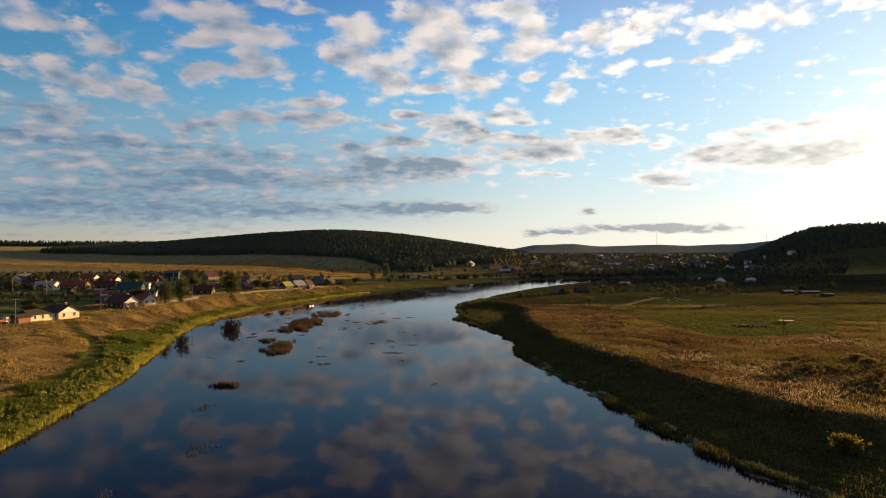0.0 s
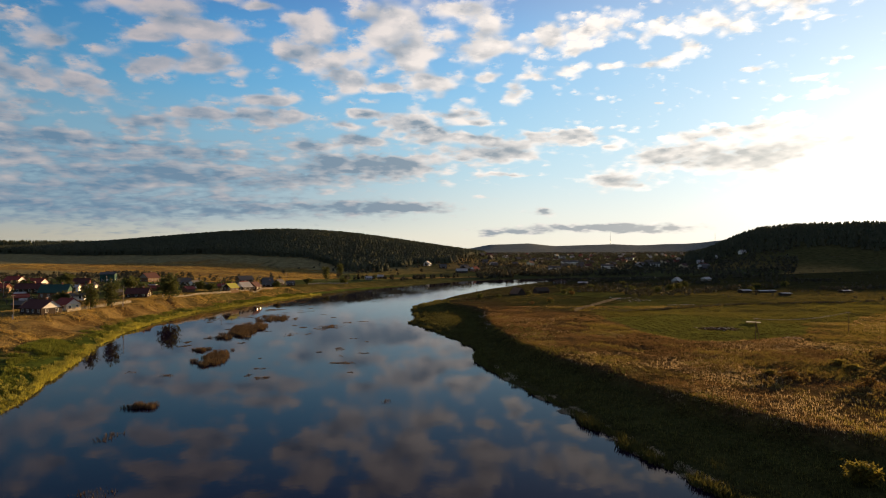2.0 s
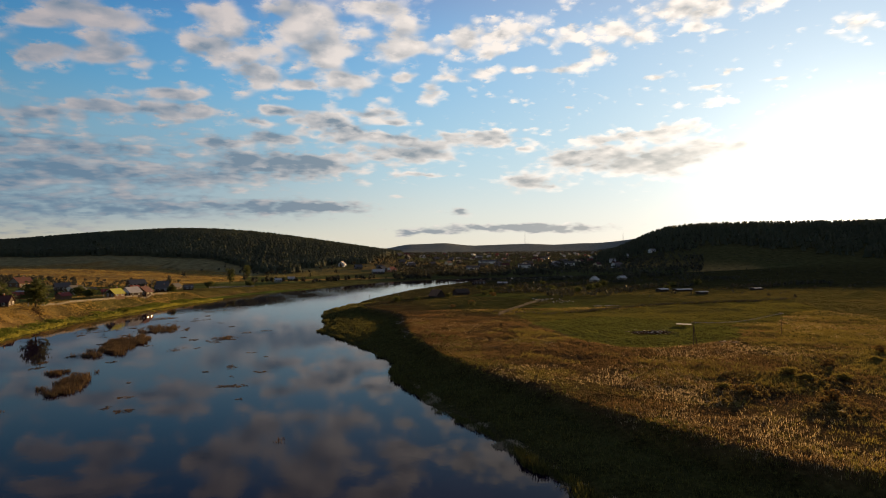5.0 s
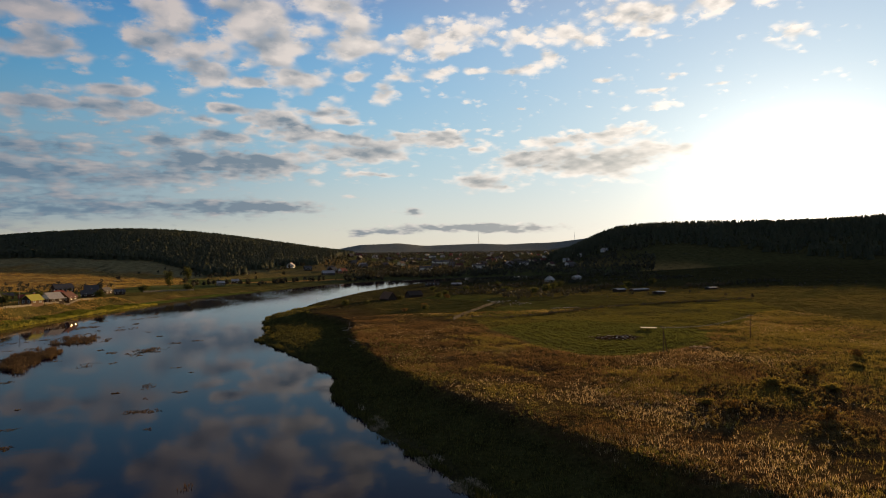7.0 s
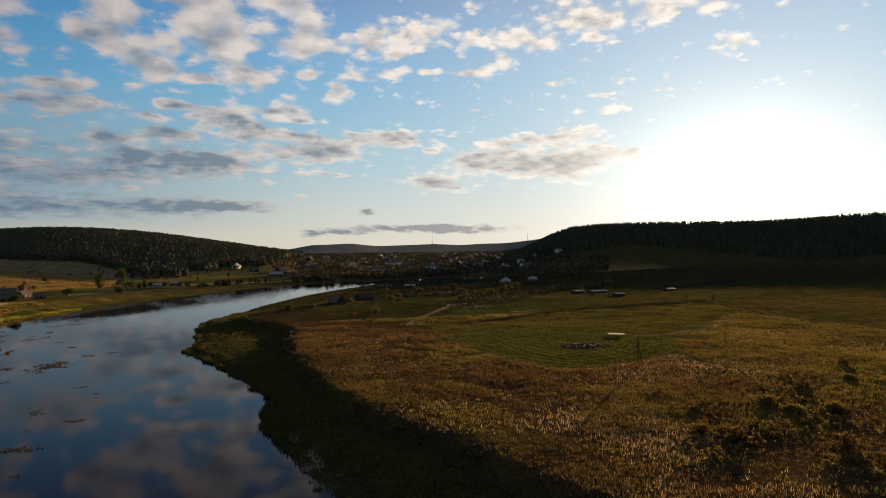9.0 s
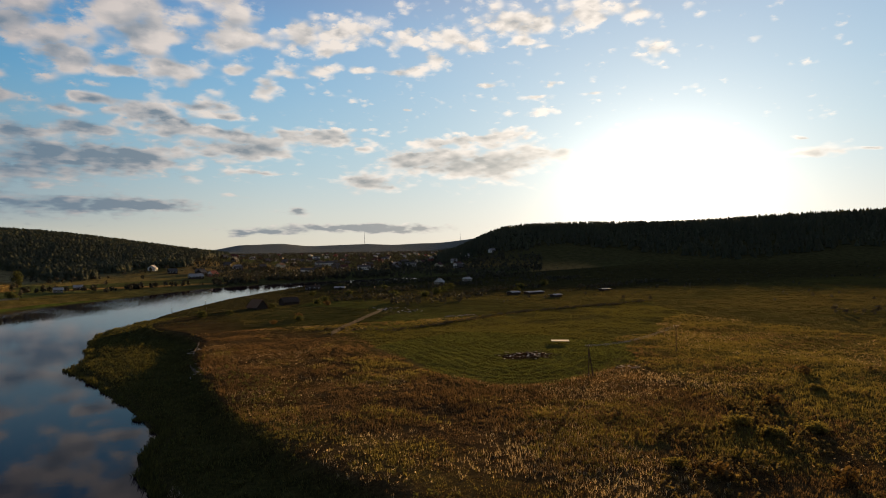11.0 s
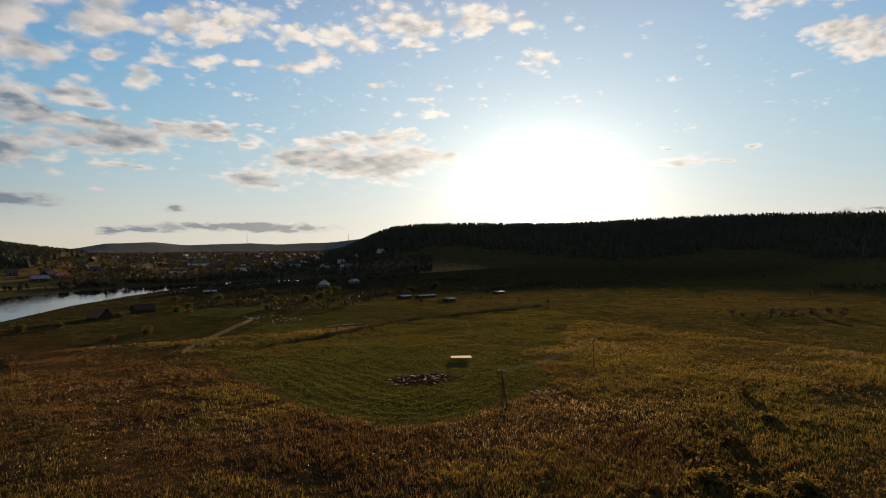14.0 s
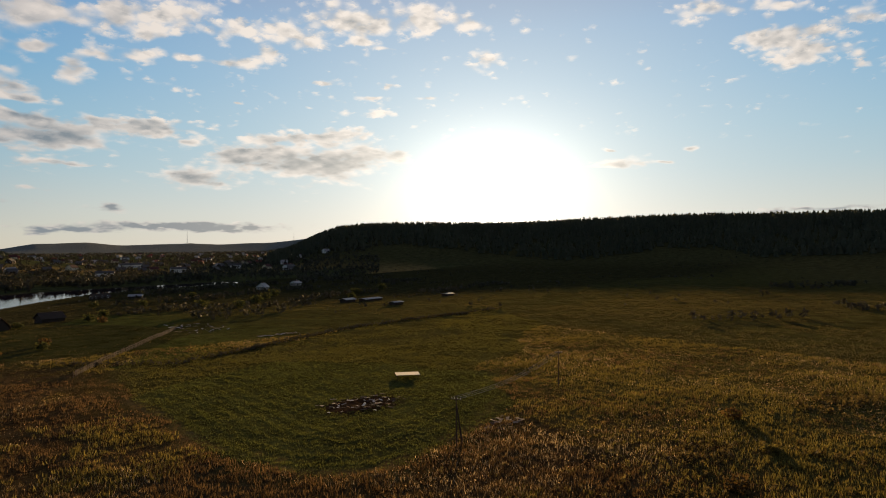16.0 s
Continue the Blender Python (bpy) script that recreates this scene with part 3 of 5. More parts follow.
def ground_cover(x, y, z, dw, de):
    wob = wander(x, y)
    r, az = np.hypot(x - 30, y - 80), np.degrees(np.arctan2(x - 30, y - 80))
    on_west = dw < de
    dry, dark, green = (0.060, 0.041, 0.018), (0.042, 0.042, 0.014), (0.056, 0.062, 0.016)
    c = np.empty((*x.shape, 3))
    c[:] = dry
    # east meadow
    c = lay((0.070, 0.060, 0.016), c, sm(-0.3, 0.9, wob) * 0.7)
    c = lay((0.056, 0.054, 0.016), c, sm(10, -8, dist_line(x, y, PASTURE + PASTURE[:1]) * np.where(inside(x, y, PASTURE), -1, 1) + 8 * wob) * 0.9)
    c = lay(green, c, mown(x, y) * (0.55 + 0.3 * wob))
    c = lay((0.125, 0.085, 0.032), c, sm(1.6, 0.5, dist_line(x + 1.2 * wave(x, y, 3.0, 2.0), y + 1.2 * wave(x, y, 3.0, 5.0), MOWN[:6])) * 0.8)
    c = lay((0.066, 0.074, 0.020), c, mown(x, y) * swath(x, y) * 0.8)
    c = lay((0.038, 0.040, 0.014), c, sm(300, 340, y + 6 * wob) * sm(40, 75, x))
    c = lay((0.062, 0.072, 0.018), c, inside(x + 3 * wob, y + 3 * wob, HAY_STRIP) * 0.9)
    c = lay((0.052, 0.062, 0.017), c, inside(x + 4 * wob, y + 4 * wob, FAR_STRIP) * 0.9)
    c = lay((0.066, 0.062, 0.018), c, sm(105, 165, x + 14 * wob) * 0.85)
    c = lay((0.030, 0.028, 0.012), c, sm(4, 1, dist_line(x, y, DITCH) + wob))
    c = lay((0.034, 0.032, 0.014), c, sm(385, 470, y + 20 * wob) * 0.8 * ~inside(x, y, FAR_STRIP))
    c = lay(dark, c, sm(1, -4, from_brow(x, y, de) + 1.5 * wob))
    c = lay((0.035, 0.022, 0.012), c, sm(1.15, 0.85, np.hypot((x - 114.5) / 8, (y - 235.8) / 5) + 0.2 * wob))
    # west bank
    w = np.empty((*x.shape, 3))
    w[:] = (0.180, 0.124, 0.046)
    w = lay((0.075, 0.046, 0.018), w, sm(-0.2, 0.6, wave(x, y, 1.8, 8.0) + 0.4 * wob) * 0.85)
    w = lay((0.030, 0.044, 0.010), w, sm(16, 12, dw + 2 * wob + 7 * sm(215, 290, y)))
    w = lay((0.07, 0.095, 0.018), w, sm(10, 3, dw + 2 * wob))
    w = lay((0.075, 0.070, 0.020), w, sm(335, 400, y + 8 * wob) * sm(9, 14, dw) * 0.8)
    w = lay((0.075, 0.045, 0.025), w, sm(3.0, 1.0, dist_line(x, y, [(-112, 352), (-121, 356), (-130, 366), (-142, 370)]) + 0.6 * wob))
    w = lay((0.03, 0.045, 0.012), w, sm(3.5, 1.0, dist_line(x, y, TRACK) + 0.6 * wob))
    w = lay((0.060, 0.072, 0.024), w, sm(46, 58, dw + 4 * wob) * (1 - sm(225, 260, dw)))
    w = lay((0.15, 0.15, 0.045), w, sm(0.15, 0.45, wave(x / 3, y, 9, 6.5)) * sm(46, 58, dw) * (1 - sm(150, 200, dw)) * 0.8)
    w = lay((0.180, 0.155, 0.072), w, sm(140, 180, dw + 10 * wob) * sm(520, 560, y) * (1 - sm(860, 900, dw)))
    w = lay((0.20, 0.120, 0.036), w, slope_field(x + 8 * wob, y + 8 * wob) * (0.75 + 0.4 * wave(x, y, 5, 3.0)))
    w = lay((0.34, 0.25, 0.09), w, sm(860, 900, dw))
    w = lay((0.06, 0.065, 0.025), w, sm(-40, 60, x) * sm(500, 600, y))
    w = lay((0.17, 0.13, 0.045), w, inside(x + 6 * wob, y + 6 * wob, FOOT_FIELD) * 0.9)
    w = lay((0.22, 0.16, 0.07), w, sm(5, 2, dist_line(x, y, FIELD_ROAD)) * 0.7)
    w = lay((0.05, 0.045, 0.02), w, sm(4, 1.5, dist_line(x, y, FIELD_PATH)) * 0.8)
    w = lay((0.24, 0.155, 0.05), w, sm(11, 6, dist_line(x, y, [(-30, 668), (-6, 686), (53, 708), (95, 727)]) + 2 * wob))
    w = lay((0.15, 0.12, 0.04), w, sm(20, 10, dist_line(x, y, [(-45, 760), (-20, 785), (25, 808), (70, 818)]) + 6 * wob))
    w = lay((0.20, 0.14, 0.05), w, sm(0.25, 0.6, wave(x, y, 70, 6)) * sm(-20, 80, x) * sm(700, 760, y) * (1 - sm(1000, 1100, y)))
    c = np.where((sm(-20, 20, de - dw) > 0.5)[..., None], w, c)
    # wooded ridge, town, distance
    c = lay((0.060, 0.058, 0.022), c, sm(23, 33, az) * sm(820, 950, r) * (1 - sm(120, 160, az)))
    c = lay((0.080, 0.068, 0.024), c, sm(60, 70, az) * sm(500, 620, r) * (1 - sm(860, 960, r)) * (1 - sm(120, 160, az)))
    # far hills paled to grey: distance haze put into the ground colour
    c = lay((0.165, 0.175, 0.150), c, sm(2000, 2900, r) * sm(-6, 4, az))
    c = lay((0.05, 0.042, 0.026), c, sm(0.5, -0.3, z))
    return c


rows_n, cols_n = gx.shape
index = np.arange(rows_n * cols_n).reshape(rows_n, cols_n)
quads = np.stack([index[:-1, :-1], index[:-1, 1:], index[1:, 1:], index[1:, :-1]], -1).reshape(-1, 4)
me = mesh_from("ground", np.stack([gx, gy, gz], -1).reshape(-1, 3).tolist(), quads.tolist(), GROUND)
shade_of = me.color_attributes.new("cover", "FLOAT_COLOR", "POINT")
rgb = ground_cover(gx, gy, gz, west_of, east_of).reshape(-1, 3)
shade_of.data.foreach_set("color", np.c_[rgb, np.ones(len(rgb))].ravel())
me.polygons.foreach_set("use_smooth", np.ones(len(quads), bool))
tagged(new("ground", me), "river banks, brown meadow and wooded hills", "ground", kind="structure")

bm = bmesh.new()
bmesh.ops.create_grid(bm, x_segments=1, y_segments=1, size=1)
for v in bm.verts:
    v.co = (v.co.x * 420 + 40, v.co.y * 720 + 100, 0)
me = bpy.data.meshes.new("water")
bm.to_mesh(me)
bm.free()
me.materials.append(WATER)
tagged(new("water", me), "calm dark river mirroring the clouds", "river", kind="structure")

# ---- grass, reeds and woods ----
def mesh_np(name, verts, tris, material):
    """A mesh from arrays of corners and triangles."""
    me = bpy.data.meshes.new(name)
    verts, tris = np.asarray(verts, np.float32), np.asarray(tris, np.int32)
    me.vertices.add(len(verts))
    me.vertices.foreach_set("co", verts.ravel())
    me.loops.add(tris.size)
    me.loops.foreach_set("vertex_index", tris.ravel())
    me.polygons.add(len(tris))
    me.polygons.foreach_set("loop_start", np.arange(0, tris.size, 3, dtype=np.int32))
    me.update(calc_edges=True)
    me.materials.append(material)
    return me


rng = np.random.default_rng(7)


def scatter(n, x0, x1, y0, y1, keep):
    """Random places in a rectangle, thinned by keep(x, y, z, west, east)."""
    x, y = rng.uniform(x0, x1, n), rng.uniform(y0, y1, n)
    z, dw, de = land(x, y)
    k = rng.random(n) < keep(x, y, z, dw, de)
    return np.stack([x, y, z], 1)[k]


def tufts(name, label, material, at, tall, wide, blades=4, reach=0.35, category="grass", scale=None, plain=False):
    """Many tufts of upright blades, each blade a bent strip that ends in a point."""
    n = len(at)
    size = (scale if scale is not None else np.ones(n))[:, None] * rng.uniform(0.55, 1.25, (n, blades))
    turn, away = rng.uniform(0, math.tau, (n, blades)), rng.uniform(0, reach, (n, blades))
    lean = rng.uniform(0.0, 0.45, (n, blades))
    dx, dy = np.cos(turn), np.sin(turn)
    foot = at[:, None, :] + np.stack([dx * away, dy * away, np.full_like(dx, -0.05)], -1)
    side = rng.uniform(0, math.tau, (n, blades))
    across = np.stack([np.cos(side), np.sin(side), 0 * side], -1) * (wide * size)[..., None] * 0.5
    out = np.stack([dx * lean, dy * lean, np.ones_like(dx)], -1) * (tall * size)[..., None]
    mid = foot + out * 0.55
    tip = foot + out + np.stack([dx, dy, -0.3 * np.ones_like(dx)], -1) * (lean * tall * size)[..., None] * 0.4
    if plain:
        v = np.stack([foot - across, foot + across, tip], 2).reshape(-1, 3)
        return tagged(new(name, mesh_np(name, v, np.arange(len(v)).reshape(-1, 3), material)), label, category, kind="stuff")
    v = np.stack([foot - across * 0.6, foot + across * 0.6, mid - across, mid + across, tip], 2).reshape(-1, 3)
    base = np.arange(n * blades)[:, None] * 5
    t = np.concatenate([base + np.array(f) for f in ((0, 1, 3), (0, 3, 2), (2, 3, 4))], 0)
    ob = new(name, mesh_np(name, v, t, material))
    return tagged(ob, label, category, kind="stuff")


def clumpy(x, y, seed):
    return np.clip(0.55 + 0.6 * wave(x, y, 4.1, seed) + 0.5 * wave(x, y, 13.0, seed + 1), 0.03, 1)


near = lambda x, y: 1.15 - sm(100, 260, np.hypot(x - 45, y - 125)) * 0.7
a = scatter(118000, 26, 230, 92, 330, lambda x, y, z, w, e: (from_brow(x, y, e) > -0.5) * ~grazed(x, y) * (1 - 0.85 * sm(26, 14, dist_line(x, y, DITCH))) * (0.25 + 0.75 * clumpy(x, y, 1.0)) * (1 - 0.8 * sm(100, 165, x + 14 * wander(x, y))) * near(x, y) * (e < w))
tufts("dry_weeds", "dense rusty brown weeds covering the river meadow", WEED, a, 0.42, 0.085, 9, 0.7, "weeds", 0.5 + 0.9 * clumpy(a[:, 0], a[:, 1], 3.0), True)
a = scatter(90000, 26, 230, 92, 330, lambda x, y, z, w, e: (from_brow(x, y, e) > -1.5) * ~grazed(x, y) * np.maximum(sm(-0.2, 0.7, wander(x, y)), 0.85 * sm(100, 165, x + 14 * wander(x, y))) * near(x, y) * (e < w))
tufts("green_weeds", "rank olive-green weeds among the dry meadow growth", SCRUB, a, 0.46, 0.10, 8, 0.7, "weeds", 0.5 + 0.9 * clumpy(a[:, 0], a[:, 1], 4.0), True)
a = scatter(85000, 26, 230, 92, 330, lambda x, y, z, w, e: (from_brow(x, y, e) > -0.5) * ~grazed(x, y) * sm(0.0, 0.9, wave(x, y, 9, 15.0)) * (1 - 0.6 * sm(110, 170, x)) * near(x, y) * (e < w))
tufts("seed_heads", "pale dry stalks and seed heads above the weeds", SEED, a, 0.62, 0.06, 4, 0.4, "weeds", None, True)


def flower_heads(name, label, material, at, low, high, size):
    """Loose dry flower heads: small leaning diamonds at the height of the stalks."""
    n = len(at)
    c = at + np.stack([rng.normal(0, 0.2, n), rng.normal(0, 0.2, n), rng.uniform(low, high, n)], 1)
    p, q = rng.normal(0, 1, (2, n, 3)) * (size * rng.uniform(0.5, 1.2, n))[None, :, None]
    v = np.stack([c - p, c + q, c + p, c - q], 1).reshape(-1, 3)
    b = np.arange(n)[:, None] * 4
    t = np.concatenate([b + np.array((0, 1, 2)), b + np.array((0, 2, 3))], 0)
    return tagged(new(name, mesh_np(name, v, t, material)), label, "weeds", kind="stuff")


a = scatter(60000, 40, 210, 92, 300, lambda x, y, z, w, e: (from_brow(x, y, e) > 0.5) * ~grazed(x, y) * sm(0.0, 0.9, wave(x, y, 7, 25.0) + 0.4 * wave(x, y, 2, 9.0)) * near(x, y) * (e < w))
flower_heads("dry_umbels", "pale fluffy flower heads strewn over the meadow", SEED, a, 0.35, 0.75, 0.055)
a = scatter(40000, 190, 480, 110, 430, lambda x, y, z, w, e: ~grazed(x, y) * clumpy(x / 2, y / 2, 1.0) * sm(430, 310, y + 25 * wave(x, y, 30, 2.0)) * sm(190, 225, x))
tufts("far_weeds", "rough olive-brown weeds on the wide meadow", FIELD, a, 0.34, 0.24, 7, 1.5, "weeds", None, True)
a = scatter(70000, 0, 110, 75, 420, lambda x, y, z, w, e: (e > 0.3 + 2.2 * sm(200, 150, y)) * (from_brow(x, y, e) < -0.5) * (z > 0.02) * (e < w) * 0.9)
tufts("shore_sedge", "dark green sedge on the low shore", SEDGE, a, 0.5, 0.14, 6, 0.6, "sedge", None, True)
a = scatter(42000, 84, 152, 205, 286, lambda x, y, z, w, e: mown(x, y) * (np.hypot((x - 114.5) / 7, (y - 235.8) / 4.2) > 1) * (0.34 + 0.66 * swath(x, y)))
tufts("mown_grass", "short green grass lying in mown swaths", HERB, a, 0.28, 0.09, 6, 0.4, "grass", None, True)
HEDGE = [(284, 263), (305, 232), (319, 206)]
off_track = lambda x, y: dist_line(x, y, TRACK) > 2.4


def along_bank(n, y0, y1, inner, outer, keep):
    """Random places on the west bank between two distances from the waterline."""
    y = y0 + (y1 - y0) * rng.random(n) ** 1.3
    x = np.interp(y, [p[1] for p in SHORE_W], [p[0] for p in SHORE_W]) - rng.uniform(inner, outer, n) * 1.05
    z, dw, de = land(x, y)
    k = rng.random(n) < keep(x, y, z, dw, de)
    return np.stack([x, y, z], 1)[k]


a = along_bank(8000, 95, 480, 0.1, 5, lambda x, y, z, w, e: (z > 0.02) * (w < 2.5 + 2.5 * clumpy(x * 2, y * 2, 3.0)))
tufts("bank_herbs", "tall sunlit yellow-green herbs along the waterline", foliage("waterside_herbs", (0.25, 0.235, 0.045), 0.9, 0.5, 2.0, 0.5), a, 0.8, 0.16, 7, 0.6, "grass", 0.5 + 1.0 * clumpy(a[:, 0] * 2, a[:, 1] * 2, 7.0), True)
a = along_bank(36000, 95, 470, 3, 19, lambda x, y, z, w, e: (w < 18 - 8 * sm(215, 290, y)) * clumpy(x * 1.3, y * 1.3, 6.0) ** 1.5 * off_track(x, y))
tufts("bank_sedge", "lush green grass on the river bank", foliage("bank_grass", (0.092, 0.108, 0.020), 1.0, 0.45, 2.0, 0.6), a, 0.5, 0.20, 7, 0.7, "grass", 0.3 + 1.7 * clumpy(a[:, 0] * 1.3, a[:, 1] * 1.3, 6.0) ** 2, True)
a = along_bank(52000, 110, 480, 8, 54, lambda x, y, z, w, e: (w > 15 - 8 * sm(215, 290, y)) * clumpy(x, y, 5.0) * (1 - 0.55 * sm(340, 410, y)) * off_track(x, y))
tufts("bank_weeds", "dry golden grass on the upper river bank", GOLD, a, 0.55, 0.22, 7, 0.7, "grass", 0.5 + 0.9 * clumpy(a[:, 0] * 1.7, a[:, 1] * 1.7, 12.0) ** 2, True)
a = scatter(60000, -60, 200, 360, 720, lambda x, y, z, w, e: (e > 0.3) * (e < 45) * (e < w) * 0.8)
tufts("cape_grass", "rough dark grass on the far point of land", foliage("cape_sedge", (0.044, 0.041, 0.018), 0.5, 0.25, 6.0, 0.4), a, 0.28, 0.4, 3, 0.8, "grass")

a = scatter(56000, 60, 620, 285, 640, lambda x, y, z, w, e: (e > 40) * (e < w) * ~mown(x, y) * clumpy(x, y, 9.0) * (1 - 0.6 * sm(380, 600, y)) * (1 - 0.75 * inside(x, y, FAR_STRIP)))
tufts("field_grass", "rough grass on the fields beyond the meadow", FIELD, a, 0.27, 0.19, 6, 1.6, "grass", None, True)
a = scatter(70000, 84, 265, 205, 345, lambda x, y, z, w, e: grazed(x, y) * ~mown(x, y) * clumpy(x, y, 2.5))
tufts("pasture_grass", "short olive pasture grass", PASTURE_GRASS, a, 0.3, 0.16, 6, 0.6, "grass", None, True)
a = scatter(52000, -520, -60, 540, 870, lambda x, y, z, w, e: slope_field(x, y) * clumpy(x / 2, y / 2, 4.0) ** 1.5)
tufts("hillside_grass", "dry golden grass on the slope behind the village", GOLD, a, 0.6, 0.5, 5, 1.6, "grass", None, True)


def ring(cx, cy, rx, ry, n, fill=1.0):
    """Places strewn over a ragged patch of the river."""
    k, d = rng.uniform(0, math.tau, n), np.sqrt(rng.random(n)) ** fill
    d = d * (1 + 0.25 * np.sin(3 * k + cx) + 0.15 * np.sin(7 * k + cy))
    at = np.stack([cx + rx * d * np.cos(k), cy + ry * d * np.sin(k), np.full(n, 0.03)], 1)
    return at[wave(at[:, 0], at[:, 1], 2.0, 3.0) + 0.8 * wave(at[:, 0] * 0.5, at[:, 1], 0.8, 5.0) > 1.8 * d - 1.25]


for cx, cy, rx, ry, n, high in [(-60.5, 272, 7.0, 22, 2200, 0.6), (-54, 206, 4.3, 12.5, 700, 0.5), (-62.5, 222, 2.6, 4, 260, 0.5), (-52.3, 149, 3.0, 2.2, 260, 0.5),
                                (-59, 318, 7.0, 12, 620, 0.45), (-29, 284, 4.5, 5, 90, 0.5), (-48.5, 128, 1.6, 4.5, 34, 0.5), (-39, 101, 2.0, 4, 22, 0.45),
                                (-44, 84.5, 1.2, 2.2, 18, 0.45), (-2, 152, 0.8, 4, 12, 0.5), (-40, 262, 3, 8, 60, 0.4), (-58, 183, 3.0, 2, 30, 0.3)]:
    tufts("reed_island", "brown reed bed standing in the shallow river", REED, ring(cx, cy, rx * 1.25, ry * 1.2, int(n * 1.6)), high * (1.9 if n > 250 else 0.9), 0.10, 7, 0.55 if n > 250 else 1.0, "reeds", None, True)
a = np.concatenate([ring(rng.uniform(-75, -8), rng.uniform(175, 340), rng.uniform(0.8, 3.2), rng.uniform(1, 4), 34) for k in range(45)]
                   + [ring(rng.uniform(-88, -45), rng.uniform(300, 430), rng.uniform(1, 5), rng.uniform(2, 9), 40) for k in range(40)])
tufts("floating_weed", "dark water weed lying on the river", REED, a, 0.14, 0.4, 4, 0.6, "water weed", None, True)


def along_east(n, y0, y1, inner, outer, keep):
    """Random places on the east shore between two distances from the waterline."""
    y = y0 + (y1 - y0) * rng.random(n) ** 1.2
    x = np.interp(y, [p[1] for p in SHORE_E], [p[0] for p in SHORE_E]) + rng.uniform(inner, outer, n) * 1.05
    z, dw, de = land(x, y)
    k = rng.random(n) < keep(x, y, z, dw, de)
    return np.stack([x, y, z], 1)[k]


# dead reeds and litter; their pale colour also imitates sky glints on the water
a = along_east(30000, 74, 320, -1.4, 2.8, lambda x, y, z, w, e: (e > -0.8 + 1.4 * wave(x, y, 3.0, 6.0)) * sm(0.0, 0.5, wave(x, y, 1.6, 12.0)) * sm(200, 150, y + 30 * wave(x, y, 30, 3.0)))
a[:, 2] = np.maximum(a[:, 2], 0.03)
tufts("shore_litter", "pale dead reeds and litter along the waterline, doubling as sky glints", foliage("dead_reeds_with_glints", (0.34, 0.29, 0.22), 1.0), a, 0.28, 0.13, 4, 0.6, "dead reeds", None, True)
a = along_east(12000, 74, 420, -1.6, 1.5, lambda x, y, z, w, e: (e > -0.5 + 1.4 * wave(x, y, 2.5, 4.0)) * 0.6)
a[:, 2] = np.maximum(a[:, 2], 0.03)
tufts("shore_reeds", "dark ragged reeds at the edge of the river", SEDGE, a, 0.75, 0.13, 5, 0.5, "reeds", 0.5 + clumpy(a[:, 0] * 2, a[:, 1] * 2, 5.0), True)


SPIRES = ((0.02, 0.74, 0.32), (0.45, 0.92, 0.25), (0.74, 1.06, 0.13))
ROUNDED = ((0.05, 0.80, 0.46), (0.48, 0.97, 0.40), (0.74, 1.05, 0.26))


def conifers(name, label, at, tall, vary=(0.8, 1.3), tiers=SPIRES):
    """A wood of pines and spruces, each of three ragged, rounded tiers."""
    n, sides = len(at), 4
    h = tall * (vary[0] + (vary[1] - vary[0]) * rng.random(n) ** 2.5)
    k = np.arange(sides) * math.tau / sides
    vs, ts = [], []
    for low, high, spread in tiers:
        spin = rng.uniform(0, math.tau, n)[:, None] + k
        r = (h * spread)[:, None] * rng.uniform(0.6, 1.25, (n, sides))
        edge = np.stack([at[:, None, 0] + r * np.cos(spin), at[:, None, 1] + r * np.sin(spin), at[:, None, 2] + (h * low)[:, None] * rng.uniform(0.7, 1.3, (n, sides))], -1)
        tip = at + np.stack([rng.normal(0, 0.2, n), rng.normal(0, 0.2, n), h * high], 1)
        base = len(vs) and sum(len(v) for v in vs)
        vs.append(np.concatenate([edge, tip[:, None]], 1).reshape(-1, 3))
        b = base + np.arange(n)[:, None] * (sides + 1)
        ts += [np.concatenate([b + j, b + (j + 1) % sides, b + sides], 1) for j in range(sides)]
    return tagged(new(name, mesh_np(name, np.concatenate(vs), np.concatenate(ts), PINE)), label, "forest", kind="stuff")


WOOD_W = [(-640, 1000), (-395, 910), (-331, 914), (-265, 910), (-200, 914), (-142, 913), (-98, 865), (-60, 795), (-38, 800), (-13, 840), (32, 916), (80, 965), (260, 1560), (-700, 1560)]
a = scatter(64000, -700, 300, 640, 1560, lambda x, y, z, w, e: inside(x + 9 * wave(x, y, 17), y + 9 * wave(x, y, 13), WOOD_W) * (1.0 - 0.5 * sm(1250, 1500, y)))
conifers("hill_forest", "dense dark pine forest covering the hill", a, 8.5, (0.85, 1.2), ROUNDED)
polar = lambda x, y: (np.hypot(x - 30, y - 80), np.degrees(np.arctan2(x - 30, y - 80)))
a = scatter(84000, 400, 1800, 120, 1500, lambda x, y, z, w, e: (polar(x, y)[0] > 930 + 60 * wave(x, y, 60) + 160 * (1 - sm(30, 55, polar(x, y)[1]))) * (polar(x, y)[0] < 1620) * (polar(x, y)[1] > 25) * (polar(x, y)[1] < 88) * (0.25 + 0.75 * sm(1180, 1300, polar(x, y)[0])))
conifers("ridge_forest", "dark spruce forest along the eastern ridge", a, 12.0, (0.65, 1.5))
a = scatter(16000, -1500, -420, 1200, 1700, lambda x, y, z, w, e: (np.abs(y - 1430 - 0.25 * (x + 900)) < 60 + 30 * wave(x, y, 90)) * 1.0)
conifers("skyline_wood", "dark strip of wood on the skyline beyond the fields", a, 12.0)


